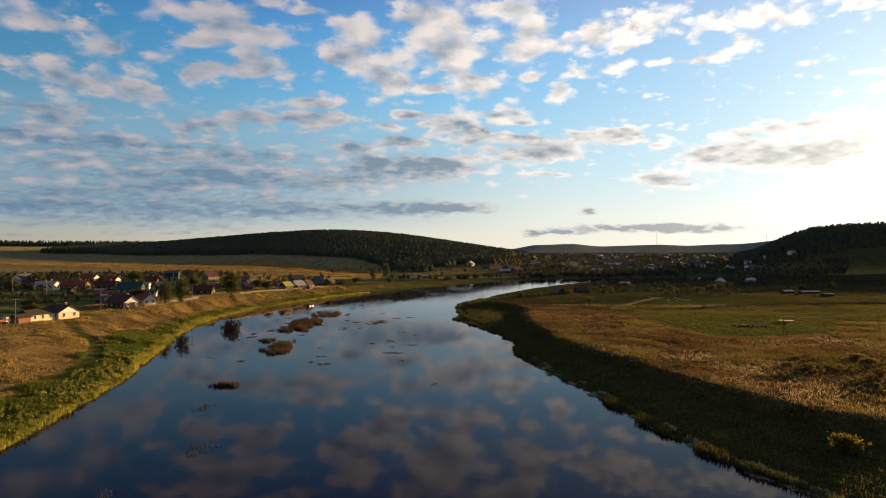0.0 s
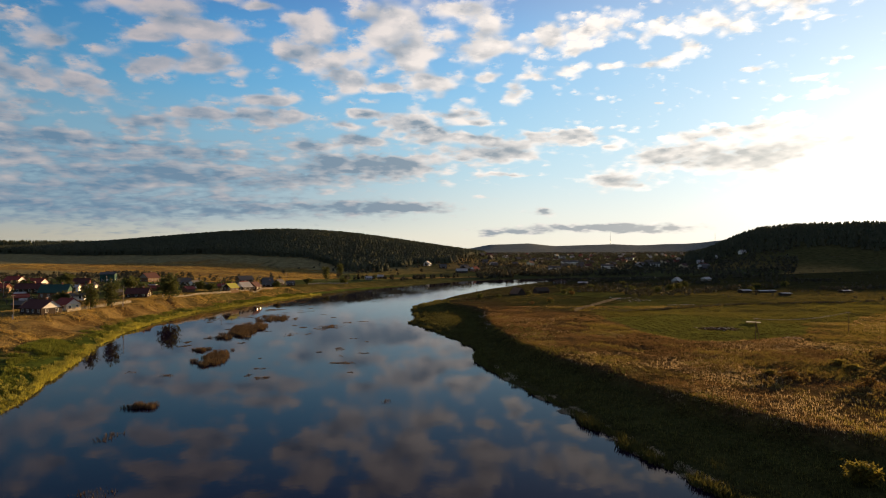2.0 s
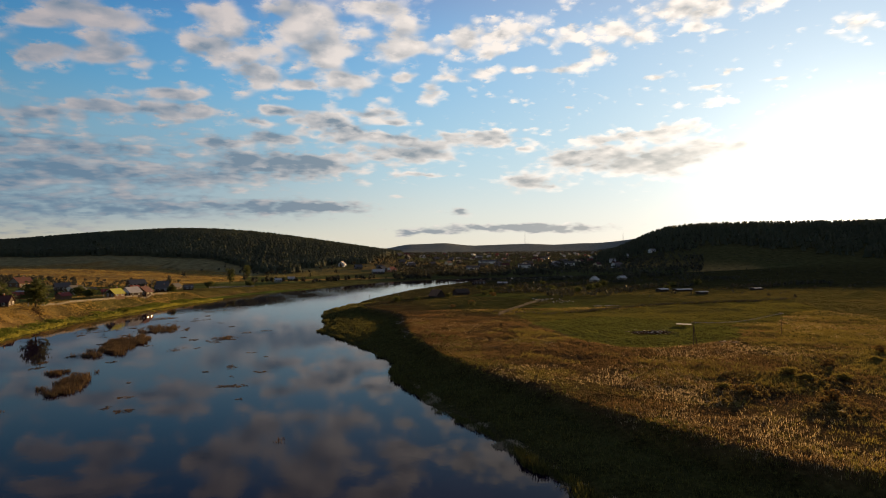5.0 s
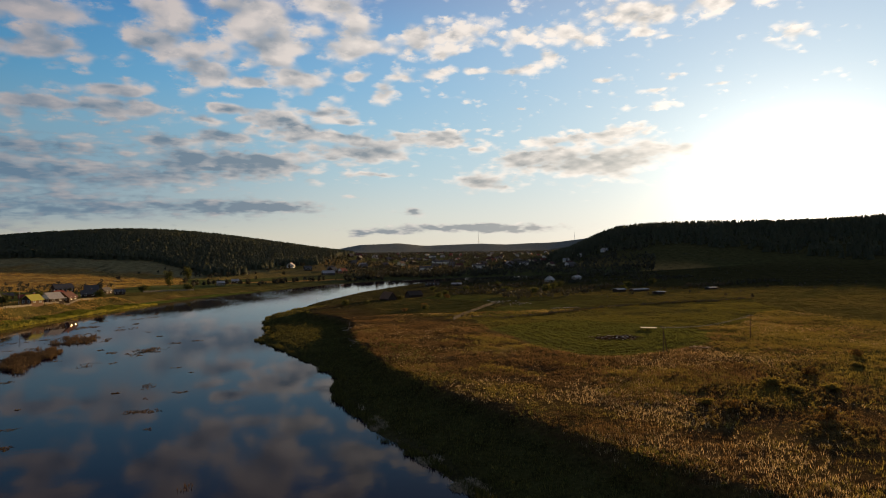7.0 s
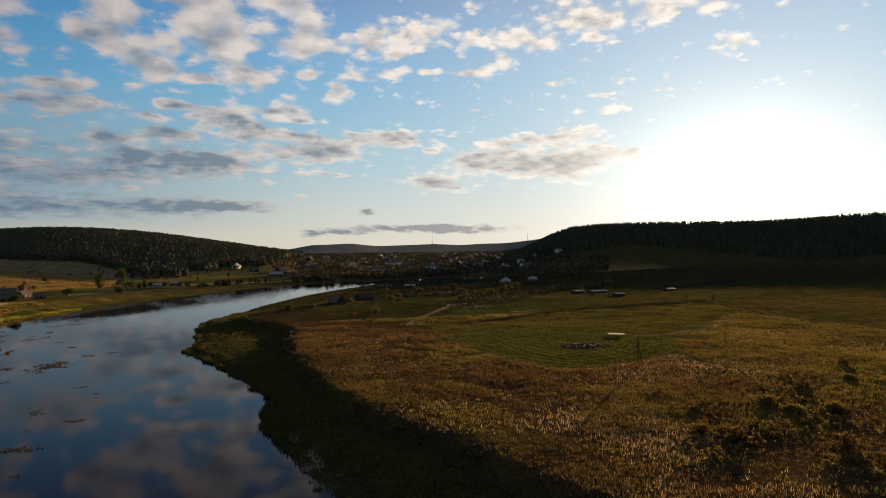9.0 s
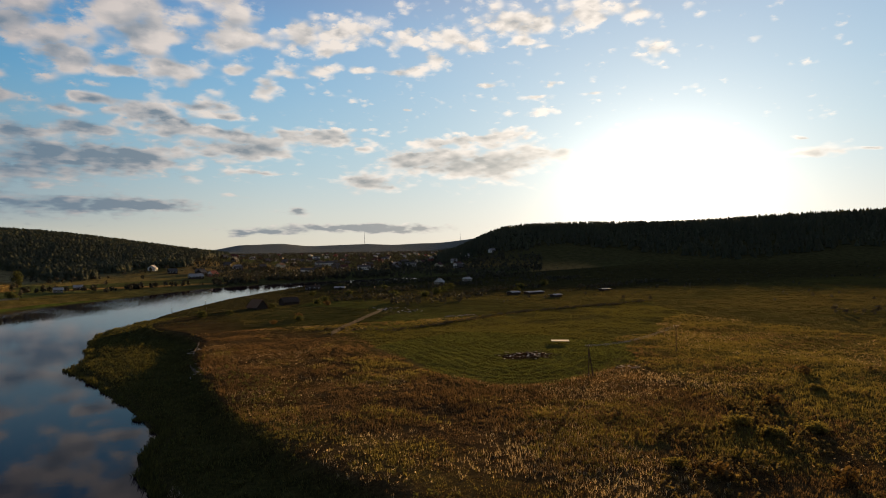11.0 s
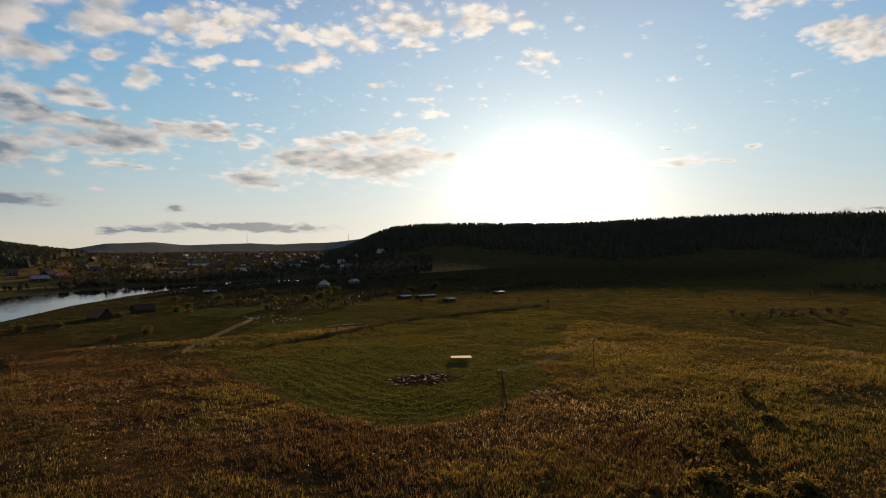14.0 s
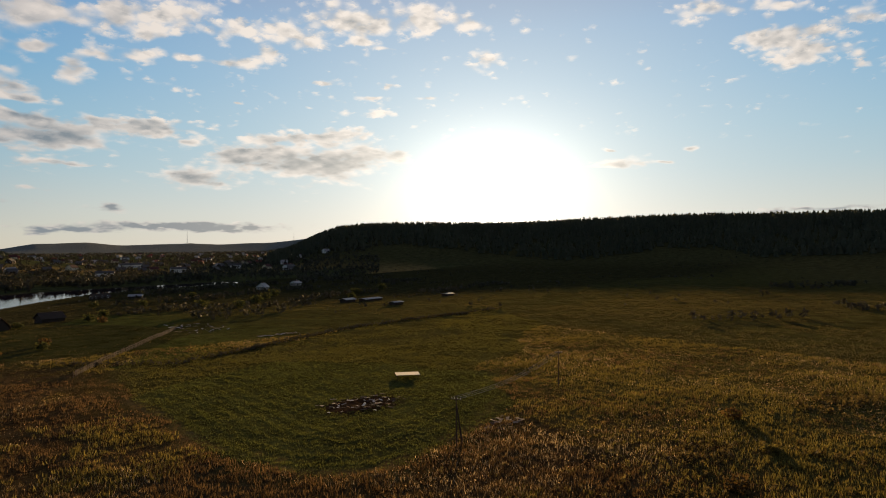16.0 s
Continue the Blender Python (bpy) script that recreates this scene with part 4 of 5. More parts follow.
def leafy(name, label, at, tall, material, quads=26, category="trees"):
    """A far belt of broad-leaved trees and shrubs: ragged clumps of leaf sprays."""
    n = len(at)
    h = tall * rng.uniform(0.5, 1.2, n)
    d = rng.normal(0, 1, (n, quads, 3))
    d /= np.linalg.norm(d, axis=2, keepdims=True)
    d *= rng.random((n, quads, 1)) ** 0.4
    centre = at[:, None, :] + d * (h[:, None, None] * np.array([0.34, 0.34, 0.46])) + np.stack([0 * h, 0 * h, h * 0.5], -1)[:, None, :]
    p, q = rng.normal(0, 1, (2, n, quads, 3)) * (h * 0.12)[None, :, None, None]
    v = np.stack([centre - p, centre + q, centre + p * 0.8, centre - q * 0.9], 2).reshape(-1, 3)
    b = np.arange(n * quads)[:, None] * 4
    t = np.concatenate([b + np.array((0, 1, 2)), b + np.array((0, 2, 3))], 0)
    return tagged(new(name, mesh_np(name, v, t, material)), label, category, kind="stuff")


a = scatter(44000, -40, 1300, 640, 2700, lambda x, y, z, w, e: (z > 1.5) * ~((x < 100) & (y < 900) & (w < e)) * (polar(x, y)[1] < 34) * clumpy(x / 5, y / 5, 2.0) * (1.0 - 0.55 * sm(700, 1600, y)) * (np.minimum(w, e) > 8) * (e + w > 60))
leafy("town_trees", "mixed trees and gardens of the distant town", a, 6.0, TOWN_LEAF, 13)
a = scatter(5200, -60, 300, 600, 830, lambda x, y, z, w, e: (w < e) * (w > 6) * sm(9, 3, dist_line(x, y, [(-48, 652), (0, 655), (30, 676), (62, 706)]) + 5 * wave(x, y, 12, 3.0)) * 0.45 + (w < e) * (x > 84) * (w > 10) * (w < 40) * 0.3)
leafy("far_bank_trees", "shrubs and trees lining the far river bank", a, 4.6, TOWN_LEAF, 44)
a = scatter(3000, 90, 800, 380, 900, lambda x, y, z, w, e: (e > 20) * sm(-0.1, 0.7, wave(x, y, 22, 7.0)) * 0.6)
leafy("meadow_scrub", "scattered dark scrub round the meadow farms", a, 2.0, TOWN_LEAF)
a = scatter(9000, 78, 265, 295, 352, lambda x, y, z, w, e: sm(3.2, 1.2, dist_line(x, y, DITCH) + 1.2 * wave(x, y, 5, 8.0)))
leafy("ditch_growth", "dark rank growth along the meadow ditch", a, 1.0, TOWN_LEAF, 14, "bushes")
BELTS = [[(140, 470), (165, 455), (190, 440), (212, 436)], [(152, 408), (172, 402), (186, 410)], [(225, 470), (262, 490), (300, 505)], [(150, 520), (190, 530), (240, 545)],
         [(480, 300), (520, 285), (560, 280)], [(370, 226), (392, 238)], [(290, 258), (320, 245)], [(330, 470), (420, 500)], [(175, 645), (205, 668), (300, 706)], [(180, 600), (240, 640), (330, 660)], [(250, 560), (330, 590), (420, 600)]]
belt = lambda x, y: np.min([dist_line(x, y, b) for b in BELTS], axis=0)
a = scatter(28000, 30, 600, 210, 720, lambda x, y, z, w, e: (e > 14) * (e < w) * sm(13, 4, belt(x, y) + 6 * wave(x, y, 14, 4.0)) * 0.5)
leafy("farm_thicket", "dark thickets and hedges round the meadow farms", a, 3.4, TOWN_LEAF, 16, "bushes")
a = scatter(9000, -420, -110, 290, 640, lambda x, y, z, w, e: (w > 50) * (w < 260) * (w < e) * (0.16 + 0.84 * sm(180, 230, w)) * clumpy(x / 5, y / 5, 8.0))
leafy("village_gardens", "hedges, shrubs and fruit trees of the village", a, 4.2, TOWN_LEAF, 16)
a = scatter(700, -130, 100, 600, 900, lambda x, y, z, w, e: (w > 14) * (w < e) * (0.06 + sm(14, 4, dist_line(x, y, [(-100, 845), (-60, 775), (-40, 772), (-10, 822), (40, 890)])) * 0.5))
leafy("slope_scrub", "shrubs at the foot of the wooded hill", a, 5.0, TOWN_LEAF)
a = scatter(3000, 200, 900, 180, 560, lambda x, y, z, w, e: sm(7, 2, dist_line(x, y, HEDGE)) * 0.9)
leafy("hedge_row", "dark hedge along the field edge", a, 2.6, TOWN_LEAF, 20, "hedge")
a = scatter(900, 260, 900, 200, 620, lambda x, y, z, w, e: sm(0.35, 0.8, wave(x, y, 30, 9.0)))
leafy("field_scrub", "dark scrub on the eastern fields", a, 2.4, TOWN_LEAF, 24)
MOUNDS = [[(78, 146), (88, 152), (100, 154), (112, 152), (124, 150), (140, 152)], [(98, 166), (110, 164), (120, 170)], [(132, 180), (140, 180), (146, 172)], [(108, 158), (118, 158)], [(170, 182), (186, 176)], [(92, 138), (106, 136), (122, 140)]]
mound = lambda x, y: np.min([dist_line(x, y, b) for b in MOUNDS], axis=0)
a = scatter(26000, 70, 200, 126, 200, lambda x, y, z, w, e: (e > 16) * sm(5.5, 1.5, mound(x, y) + 3.5 * wave(x, y, 5, 21.0)) * 0.3 + 0.008)
leafy("willow_thicket", "sunlit olive thicket of low willows on the meadow", a, 0.95, foliage("thicket_leaves", (0.095, 0.072, 0.028), 0.4, 0.5, 3.0, 0.4), 16, "bushes")
a = along_bank(3200, 95, 400, 0.2, 11, lambda x, y, z, w, e: (z > 0.02) * (0.25 + 0.75 * sm(7, 1, w)) * clumpy(x * 1.5, y * 1.5, 9.0))
leafy("bank_bushes", "low sunlit yellow-green bushes along the waterline", a, 1.3, foliage("bank_bush_leaves", (0.19, 0.185, 0.04), 0.7, 0.4, 2.0, 0.4), 16, "bushes")
a = along_east(2600, 80, 340, 3, 26, lambda x, y, z, w, e: sm(-0.2, 0.6, wave(x, y, 5, 17.0)) * (0.35 + 0.65 * sm(12, 18, e)))
leafy("terrace_scrub", "low dark scrub on the slope of the river terrace", a, 0.8, SEDGE, 16, "bushes")

# ---- houses ----
def thing(name, label, category, group=""):
    return tagged(new(name), label, category, group)


def slab(bm, pts, depth):
    """A flat plate with thickness, from its upper outline."""
    top = [bm.verts.new(p) for p in pts]
    low = [bm.verts.new(Vector(p) - Vector((0, 0, depth))) for p in pts]
    bm.faces.new(top)
    bm.faces.new(low[::-1])
    for k in range(len(pts)):
        bm.faces.new((low[k], low[(k + 1) % len(pts)], top[(k + 1) % len(pts)], top[k]))


def window(parent, at, across, size=(1.0, 1.3), frame_mat=None):
    """A window of frame, bar and pane on a wall; across is the wall's direction, at the sill's middle."""
    w, h = size
    m = Matrix.Translation(at) @ Matrix.Rotation(across, 4, "Z")
    f = part("window", boxes_in(m, (-w / 2 - 0.1, -0.06, -0.1, w / 2 + 0.1, 0.02, 0), (-w / 2 - 0.1, -0.06, h, w / 2 + 0.1, 0.02, h + 0.12),
                                (-w / 2 - 0.1, -0.06, 0, -w / 2, 0.02, h), (w / 2, -0.06, 0, w / 2 + 0.1, 0.02, h), (-0.03, -0.05, 0, 0.03, 0.0, h)), frame_mat or WHITE, parent)
    part("pane", boxes_in(m, (-w / 2, -0.025, 0, w / 2, -0.01, h)), GLASS, f)


def boxes_in(m, *corners):
    bm = bmesh.new()
    for c in corners:
        box(bm, *c, m)
    return bm


def house(label, long=9.0, wide=7.0, tall=2.8, pitch=2.4, wall=None, roof=None, gable=None, chimney=True, windows=True, over=0.5, group="village houses", name="house"):
    """A gabled house: long side along x, gables at both ends, standing on its base."""
    h = thing(name, label, "house", group)
    bm = bmesh.new()
    box(bm, -long / 2, -wide / 2, -1.2, long / 2, wide / 2, tall)
    part("wall", bm, wall or WHITE, h)
    for x in (-long / 2 + 0.02, long / 2 - 0.14):
        bm = bmesh.new()
        v = [bm.verts.new((x + d, y, z)) for d in (0, 0.12) for y, z in ((-wide / 2, tall), (wide / 2, tall), (0, tall + pitch))]
        for f in ((0, 2, 1), (3, 4, 5), (0, 1, 4, 3), (1, 2, 5, 4), (2, 0, 3, 5)):
            bm.faces.new([v[k] for k in f])
        part("gable", bm, gable or wall or WHITE, h)
    bm = bmesh.new()
    e, x = over, long / 2 + over
    drop = pitch * over / (wide / 2)
    for s in (-1, 1):
        pts = [(-x, s * (wide / 2 + e), tall - drop + 0.16), (x, s * (wide / 2 + e), tall - drop + 0.16), (x, 0, tall + pitch + 0.16), (-x, 0, tall + pitch + 0.16)]
        slab(bm, pts if s < 0 else pts[::-1], 0.14)
    r = part("roof", bm, roof or SLATE, h)
    part("ridge_cap", boxes((-x, -0.15, tall + pitch + 0.10, x, 0.15, tall + pitch + 0.22)), roof or SLATE, r)
    if chimney:
        c = part("chimney", boxes((long * 0.18, 0.3, tall + pitch * 0.4, long * 0.18 + 0.6, 0.9, tall + pitch + 0.9)), BRICK, h, "brick chimney")
        part("chimney_cap", boxes((long * 0.18 - 0.06, 0.24, tall + pitch + 0.9, long * 0.18 + 0.66, 0.96, tall + pitch + 1.0)), CONCRETE, c)
    if windows:
        n = max(2, int(long / 3))
        for k in range(n):
            at = -long / 2 + (k + 0.5) * long / n
            for side, turn in ((-wide / 2, 0.0), (wide / 2, math.pi)):
                if side > 0 and k == n - 1:
                    d = part("door", boxes((at - 0.45, wide / 2, 0, at + 0.45, wide / 2 + 0.06, 2.05)), BROWN, h)
                    part("handle", boxes((at + 0.3, wide / 2 + 0.06, 1.0, at + 0.38, wide / 2 + 0.12, 1.1)), STEEL, d)
                else:
                    window(h, (at, side, 0.95), turn)
        for x, turn in ((long / 2, math.pi / 2), (-long / 2, -math.pi / 2)):
            for y in (-wide / 4, wide / 4):
                window(h, (x, y, 0.95), turn)
    return h


def put(ob, x, y, turn=0.0, lift=0.0):
    ob.matrix_basis = Matrix.Translation((x, y, up(x, y) + lift)) @ Matrix.Rotation(radians(turn), 4, "Z") @ Matrix.Diagonal((*ob.scale, 1))
    return ob


# the long cream house at the brow of the bank
put(house("long cream house with a white gable and dark roof", 9, 8.6, 2.7, 2.3, CREAM, LOG, WHITE), -143.5, 236, -20)
put(house("low cream wing of the long house", 9.5, 6.0, 2.6, 1.4, CREAM, LOG, BROWN, False), -146.2, 226.5, 72)
put(house("low red-brown brick shed beside the cream house", 4.5, 4.0, 2.1, 0.9, BRICK, LOG, BROWN, False, False, name="shed"), -146.5, 218.2, 72)
# houses of the near village, each as the light shows it
put(house("maroon-roofed house with a white gable near the bank", 13, 8.5, 2.6, 2.9, LOG, MAROON, WHITE), -142, 279, -28)
put(house("small red-roofed house with cream walls", 8, 6.5, 2.8, 2.2, CREAM, RED, WHITE), -139.5, 294, -30)
put(house("broad house with a dark green metal roof", 13, 11, 3.2, 3.6, BROWN, TEAL, TEAL), -177, 357, 8)
put(house("white outbuilding with a pale tin roof", 9, 6, 2.8, 1.2, WHITE, TIN, WHITE, False), -189, 395, 10)
put(house("low white shed with a blue-grey roof", 7, 5, 2.4, 1.0, WHITE, SLATE, WHITE, False), -160, 344, 12)
put(house("long low house with a bright red roof", 14, 8, 2.6, 2.2, BROWN, RED, BROWN), -222, 380, 5)
put(house("maroon-roofed farm building with a tin lean-to", 12, 8, 2.6, 2.6, LOG, MAROON, LOG), -204, 381, 12)
put(house("old log house with a rusty red roof", 10, 8, 2.6, 2.8, LOG, RED, WHITE), -252, 450, -10)
put(house("cream house with a white tin roof", 11, 7, 3.2, 1.6, CREAM, TIN, WHITE), -231, 367, 6)
put(house("low red-roofed log house in the gardens", 10, 8, 2.4, 2.6, LOG, MAROON, LOG), -243, 372, 0)
put(house("blue-grey house with a white gable", 11, 9, 2.6, 3.2, TIN, SLATE, WHITE), -274, 411, 80)
put(house("tall dark green two-storey house", 10, 9, 6.0, 1.6, TEAL, SLATE, TEAL), -219, 510, 12)
put(house("large brown house with a maroon roof and grey gable", 12, 10, 3.2, 3.6, BROWN, MAROON, PLANK), -198, 533, 65)
put(house("low maroon-roofed log house behind the fence", 11, 8, 2.4, 2.6, LOG, MAROON, LOG), -140, 368, 5)
put(house("house with a bright yellow-green roof", 7, 6.5, 2.4, 2.4, BROWN, YELLOW, LOG), -105, 421, 60)
put(house("house with a pale tin roof by the river", 8, 7, 2.4, 2.8, LOG, TIN, WHITE), -100.5, 436, 55)
put(house("dark log house with a maroon gable roof", 8, 7, 2.2, 2.8, LOG, MAROON, LOG), -96.5, 447, 75)
put(house("grey-roofed log house at the village edge", 8, 5.5, 2.2, 2.2, LOG, SLATE, LOG), -97, 493, 20)
put(house("grey slate-roofed house beside the river road", 7, 5.5, 2.2, 2.2, LOG, SLATE, LOG), -94.5, 524, 65)
put(house("small dark shed at the end of the village", 5.5, 4.5, 2.0, 1.6, LOG, SLATE, LOG, False), -84, 514, 30)
put(house("weathered grey house among the trees", 9, 7, 2.6, 2.6, LOG, SLATE, LOG), -160, 500, 30)
put(house("maroon-roofed house on the upper street", 10, 8, 2.8, 2.8, BRICK, MAROON, BRICK), -205, 440, 15)
put(house("red-roofed house on the upper street", 10, 8, 2.8, 2.8, LOG, RED, WHITE), -222, 421, -8)
put(house("grey slate-roofed house in the gardens", 10, 8, 2.8, 2.8, BROWN, SLATE, BROWN), -278, 372, 20)
put(house("maroon-roofed house in the gardens", 10, 8, 2.8, 2.8, LOG, MAROON, LOG), -290, 400, -12)
put(house("white-walled house with a grey roof", 10, 8, 2.8, 2.4, WHITE, SLATE, WHITE), -142, 470, 70)
put(house("dark log barn above the village", 12, 8, 2.8, 3.0, LOG, SLATE, LOG, False), -130, 560, 40)
put(house("small grey log house above the village", 8, 7, 2.6, 2.6, LOG, SLATE, LOG), -108, 545, 20)

# sheds and outbuildings in the village yards
sheds = [house("small dark log shed in a village yard", 5, 4, 2.0, 1.3, LOG, SLATE, LOG, False, False, name="shed", group="village sheds"),
         house("small white-walled shed in a village yard", 4.5, 3.5, 2.0, 0.9, WHITE, TIN, WHITE, False, False, name="shed", group="village sheds"),
         house("small red-roofed shed in a village yard", 6, 4.5, 2.0, 1.4, BROWN, RED, BROWN, False, False, name="shed", group="village sheds")]
random.seed(21)
yards = [(-162, 300), (-170, 318), (-182, 335), (-192, 352), (-205, 345), (-236, 384), (-156, 378), (-165, 395), (-150, 415), (-160, 440), (-132, 452), (-122, 465), (-138, 486), (-112, 492), (-118, 508), (-192, 428), (-205, 455), (-248, 402), (-280, 388), (-133, 395), (-128, 412), (-116, 452)]
for j, (x, y) in enumerate(yards):
    m = Matrix.Translation((x, y, up(x, y))) @ Matrix.Rotation(radians(random.uniform(-35, 75)), 4, "Z")
    if j < 3:
        sheds[j].matrix_basis = m
    else:
        copy_thing(sheds[(0, 0, 2, 1, 0, 2)[j % 6]], m)

# farms of the east bank
put(house("tumbledown log barn with a steep red-brown plank roof", 7.5, 6.5, 1.2, 3.4, LOG, BROWN, LOG, False, False, name="barn", group="meadow barns"), 77, 420, 118)
put(house("old log barn with a sagging brown roof", 9, 6.5, 1.8, 2.2, LOG, LOG, LOG, False, False, name="barn", group="meadow barns"), 99, 449, 15)
put(house("dark log farmhouse by the river bend", 11, 6, 1.6, 2.0, LOG, LOG, LOG, name="farmhouse", group="meadow barns"), 150, 596, 10)
put(house("farm shed with a pale tin roof", 8, 5, 1.5, 1.0, LOG, TIN, LOG, False, False, name="shed", group="meadow barns"), 168, 582, -25)
put(house("white house with a steep grey roof", 7.5, 7, 2.2, 2.8, PLANK, TIN, WHITE), 262, 595, 40)
put(house("white house with a pale tin roof", 8, 6, 2.4, 1.6, PLANK, TIN, WHITE), 303, 620, 25)
put(house("long log house with a pale roof on the far bank", 14, 8, 2.8, 2.6, LOG, TIN, WHITE), 80, 818, 12)
put(house("small pale-roofed cabin on the far bank", 6, 5, 2.2, 1.4, PLANK, TIN, LOG, False), -30, 645, 18)
put(house("small grey cabin on the far bank", 6, 5, 2.2, 1.6, LOG, TIN, WHITE, False), -19, 673, 10)
put(house("low pale-roofed cowshed on the meadow", 7, 5, 1.4, 0.6, LOG, TIN, LOG, False, False, name="cowshed", group="meadow barns"), 240, 439, 12)
put(house("long low pale-roofed cowshed on the meadow", 13, 5, 1.3, 0.4, LOG, TIN, LOG, False, False, name="cowshed", group="meadow barns"), 254, 437, 10)
put(house("small pale-roofed hay shed", 6, 4, 1.3, 0.3, LOG, TIN, LOG, False, False, name="hay_shed", group="meadow barns"), 243, 398, 8)
put(house("low tin-roofed hay shed in the meadow", 8, 4, 1.3, 0.3, LOG, TIN, LOG, False, False, name="hay_shed", group="meadow barns"), 309, 433, 15)

# the distant town: a few kinds of house, many times over
kinds = [house("distant white town house with a tin roof", 10, 8, 3.0, 3.0, WHITE, TIN, WHITE, group="town houses"),
         house("distant log town house with a slate roof", 9, 8, 2.8, 3.0, LOG, SLATE, LOG, group="town houses"),
         house("distant brick town house with a red roof", 10, 8, 3.0, 3.2, BRICK, RED, WHITE, group="town houses"),
         house("distant cream town house with a maroon roof", 11, 9, 3.2, 3.2, CREAM, MAROON, CREAM, group="town houses"),
         house("distant long white barrack with a slate roof", 18, 8, 4.5, 2.4, WHITE, SLATE, WHITE, group="town houses")]
random.seed(11)
taken = []
while len(taken) < 130:
    bearing, reach = radians(random.uniform(1.5, 27)), random.uniform(760, 2300) if random.random() < 0.75 else random.uniform(900, 1500)
    x, y = 30 + reach * math.sin(bearing), 80 + reach * math.cos(bearing)
    z, w, e = (float(v) for v in land(x, y))
    if z < 3 or min(w, e) < 25 or any(math.hypot(x - a, y - b) < 24 for a, b in taken):
        continue
    k = kinds[random.choice((0, 1, 1, 1, 1, 2, 3, 3, 4))]
    turn = random.uniform(-40, 60)
    m = Matrix.Translation((x, y, z)) @ Matrix.Rotation(radians(turn), 4, "Z")
    if k.matrix_basis == Matrix():
        k.matrix_basis = m
    else:
        copy_thing(k, m)
    taken.append((x, y))
for k, x, y, turn in ((0, 40, 905, 70), (1, 60, 880, 10), (3, 502, 1168, 30), (0, 424, 1101, 10), (1, 378, 1105, 25), (0, 541, 1057, 35), (4, 292, 1101, 8), (0, 141, 950, 30), (1, 91, 873, 40), (0, 560, 1010, 10)):
    copy_thing(kinds[k], Matrix.Translation((x, y, up(x, y))) @ Matrix.Rotation(radians(turn), 4, "Z"))


# ---- trees and bushes ----
def tree(name, label, tall, spread, leaf, seed, sprays=420, trunk=0.25, bare=0.22, category="tree", group="trees"):
    """A tree of tapered trunk, limbs and a ragged crown of small leaf sprays."""
    g = np.random.default_rng(seed)
    t = thing(name, label, category, group)
    bm = bmesh.new()
    top = Vector((g.normal(0, 0.3), g.normal(0, 0.3), tall * 0.8))
    rod(bm, (0, 0, -0.4), top * 0.5, trunk, trunk * 0.6)
    rod(bm, top * 0.5, top, trunk * 0.6, trunk * 0.15)
    tips = []
    for k in range(11):
        a, f = k * 2.4 + g.uniform(-0.4, 0.4), bare + (0.85 - bare) * k / 11
        start = top * f
        reach = spread * (0.95 - 0.6 * abs(f - 0.45)) * g.uniform(0.7, 1.1)
        end = start + Vector((math.cos(a) * reach, math.sin(a) * reach, tall * g.uniform(0.08, 0.2)))
        rod(bm, start, end, trunk * 0.35 * (1.2 - f), trunk * 0.06, 5)
        tips += [start.lerp(end, 0.55), end]
    tips.append(top)
    part("trunk", bm, BARK, t)
    tips = np.array(tips)
    c = tips[g.integers(0, len(tips), sprays)] + g.normal(0, 1, (sprays, 3)) * np.array([spread * 0.26, spread * 0.26, tall * 0.075])
    c[:, 2] = np.maximum(c[:, 2], tall * bare * 0.6)
    s = g.uniform(0.5, 1.1, sprays)[:, None] * spread * (0.13 if sprays < 700 else 0.095 if sprays < 1350 else 0.06)
    p, q = g.normal(0, 1, (2, sprays, 3)) * s
    v = np.stack([c - p, c + q, c + p * 0.9, c - q * 0.8], 1).reshape(-1, 3)
    b = np.arange(sprays)[:, None] * 4
    crown = new("crown", mesh_np("crown", v, np.concatenate([b + np.array((0, 1, 2)), b + np.array((0, 2, 3))], 0), leaf))
    crown.parent = t
    return t


def plant(ob, places):
    for k, (x, y, size) in enumerate(places):
        m = Matrix.Translation((x, y, up(x, y))) @ Matrix.Rotation(k * 2.1, 4, "Z")
        one = ob if k == 0 else copy_thing(ob, m)
        if k == 0:
            ob.matrix_basis = m
        one.scale = (size, size, size)


plant(tree("bank_tree", "tall dark oval willow on the edge of the bank", 14.0, 4.8, LEAF_DARK, 1, 1340, 0.35, 0.14), [(-121, 360, 1.0)])
plant(tree("poplar", "tall green poplar at the garden fence", 13.5, 3.0, LEAF_DARK, 2, 1300, 0.3, 0.14), [(-131.5, 297, 0.92), (-127.3, 307, 0.98), (-69, 625, 1.1), (-64, 705, 1.15), (-200, 415, 0.7)])
plant(tree("village_tree", "leafy green tree among the village houses", 7.5, 3.6, LEAF_DARK, 3, 900),
      [(-160, 330, 0.8), (-185, 380, 1.0), (-215, 400, 0.9), (-240, 350, 1.0), (-265, 410, 1.1), (-150, 400, 0.8), (-130, 440, 0.9), (-118, 420, 0.8), (-170, 430, 1.1), (-300, 390, 1.0),
       (-185, 470, 1.0), (-120, 480, 0.8), (-88, 480, 0.7), (-75, 545, 0.8), (-48, 571, 0.8), (-160, 245, 0.7), (-172, 262, 0.7), (-195, 300, 0.6), (-270, 340, 0.9), (-225, 460, 1.2)])
plant(tree("meadow_bush", "low olive-brown willow bush on the meadow", 2.0, 2.1, SCRUB, 4, 1400, 0.08, 0.05, "bush", "bushes"),
      [(109, 166, 0.8), (108, 159, 0.8), (116, 158, 0.8), (86, 157, 0.6), (142, 175, 0.6)])
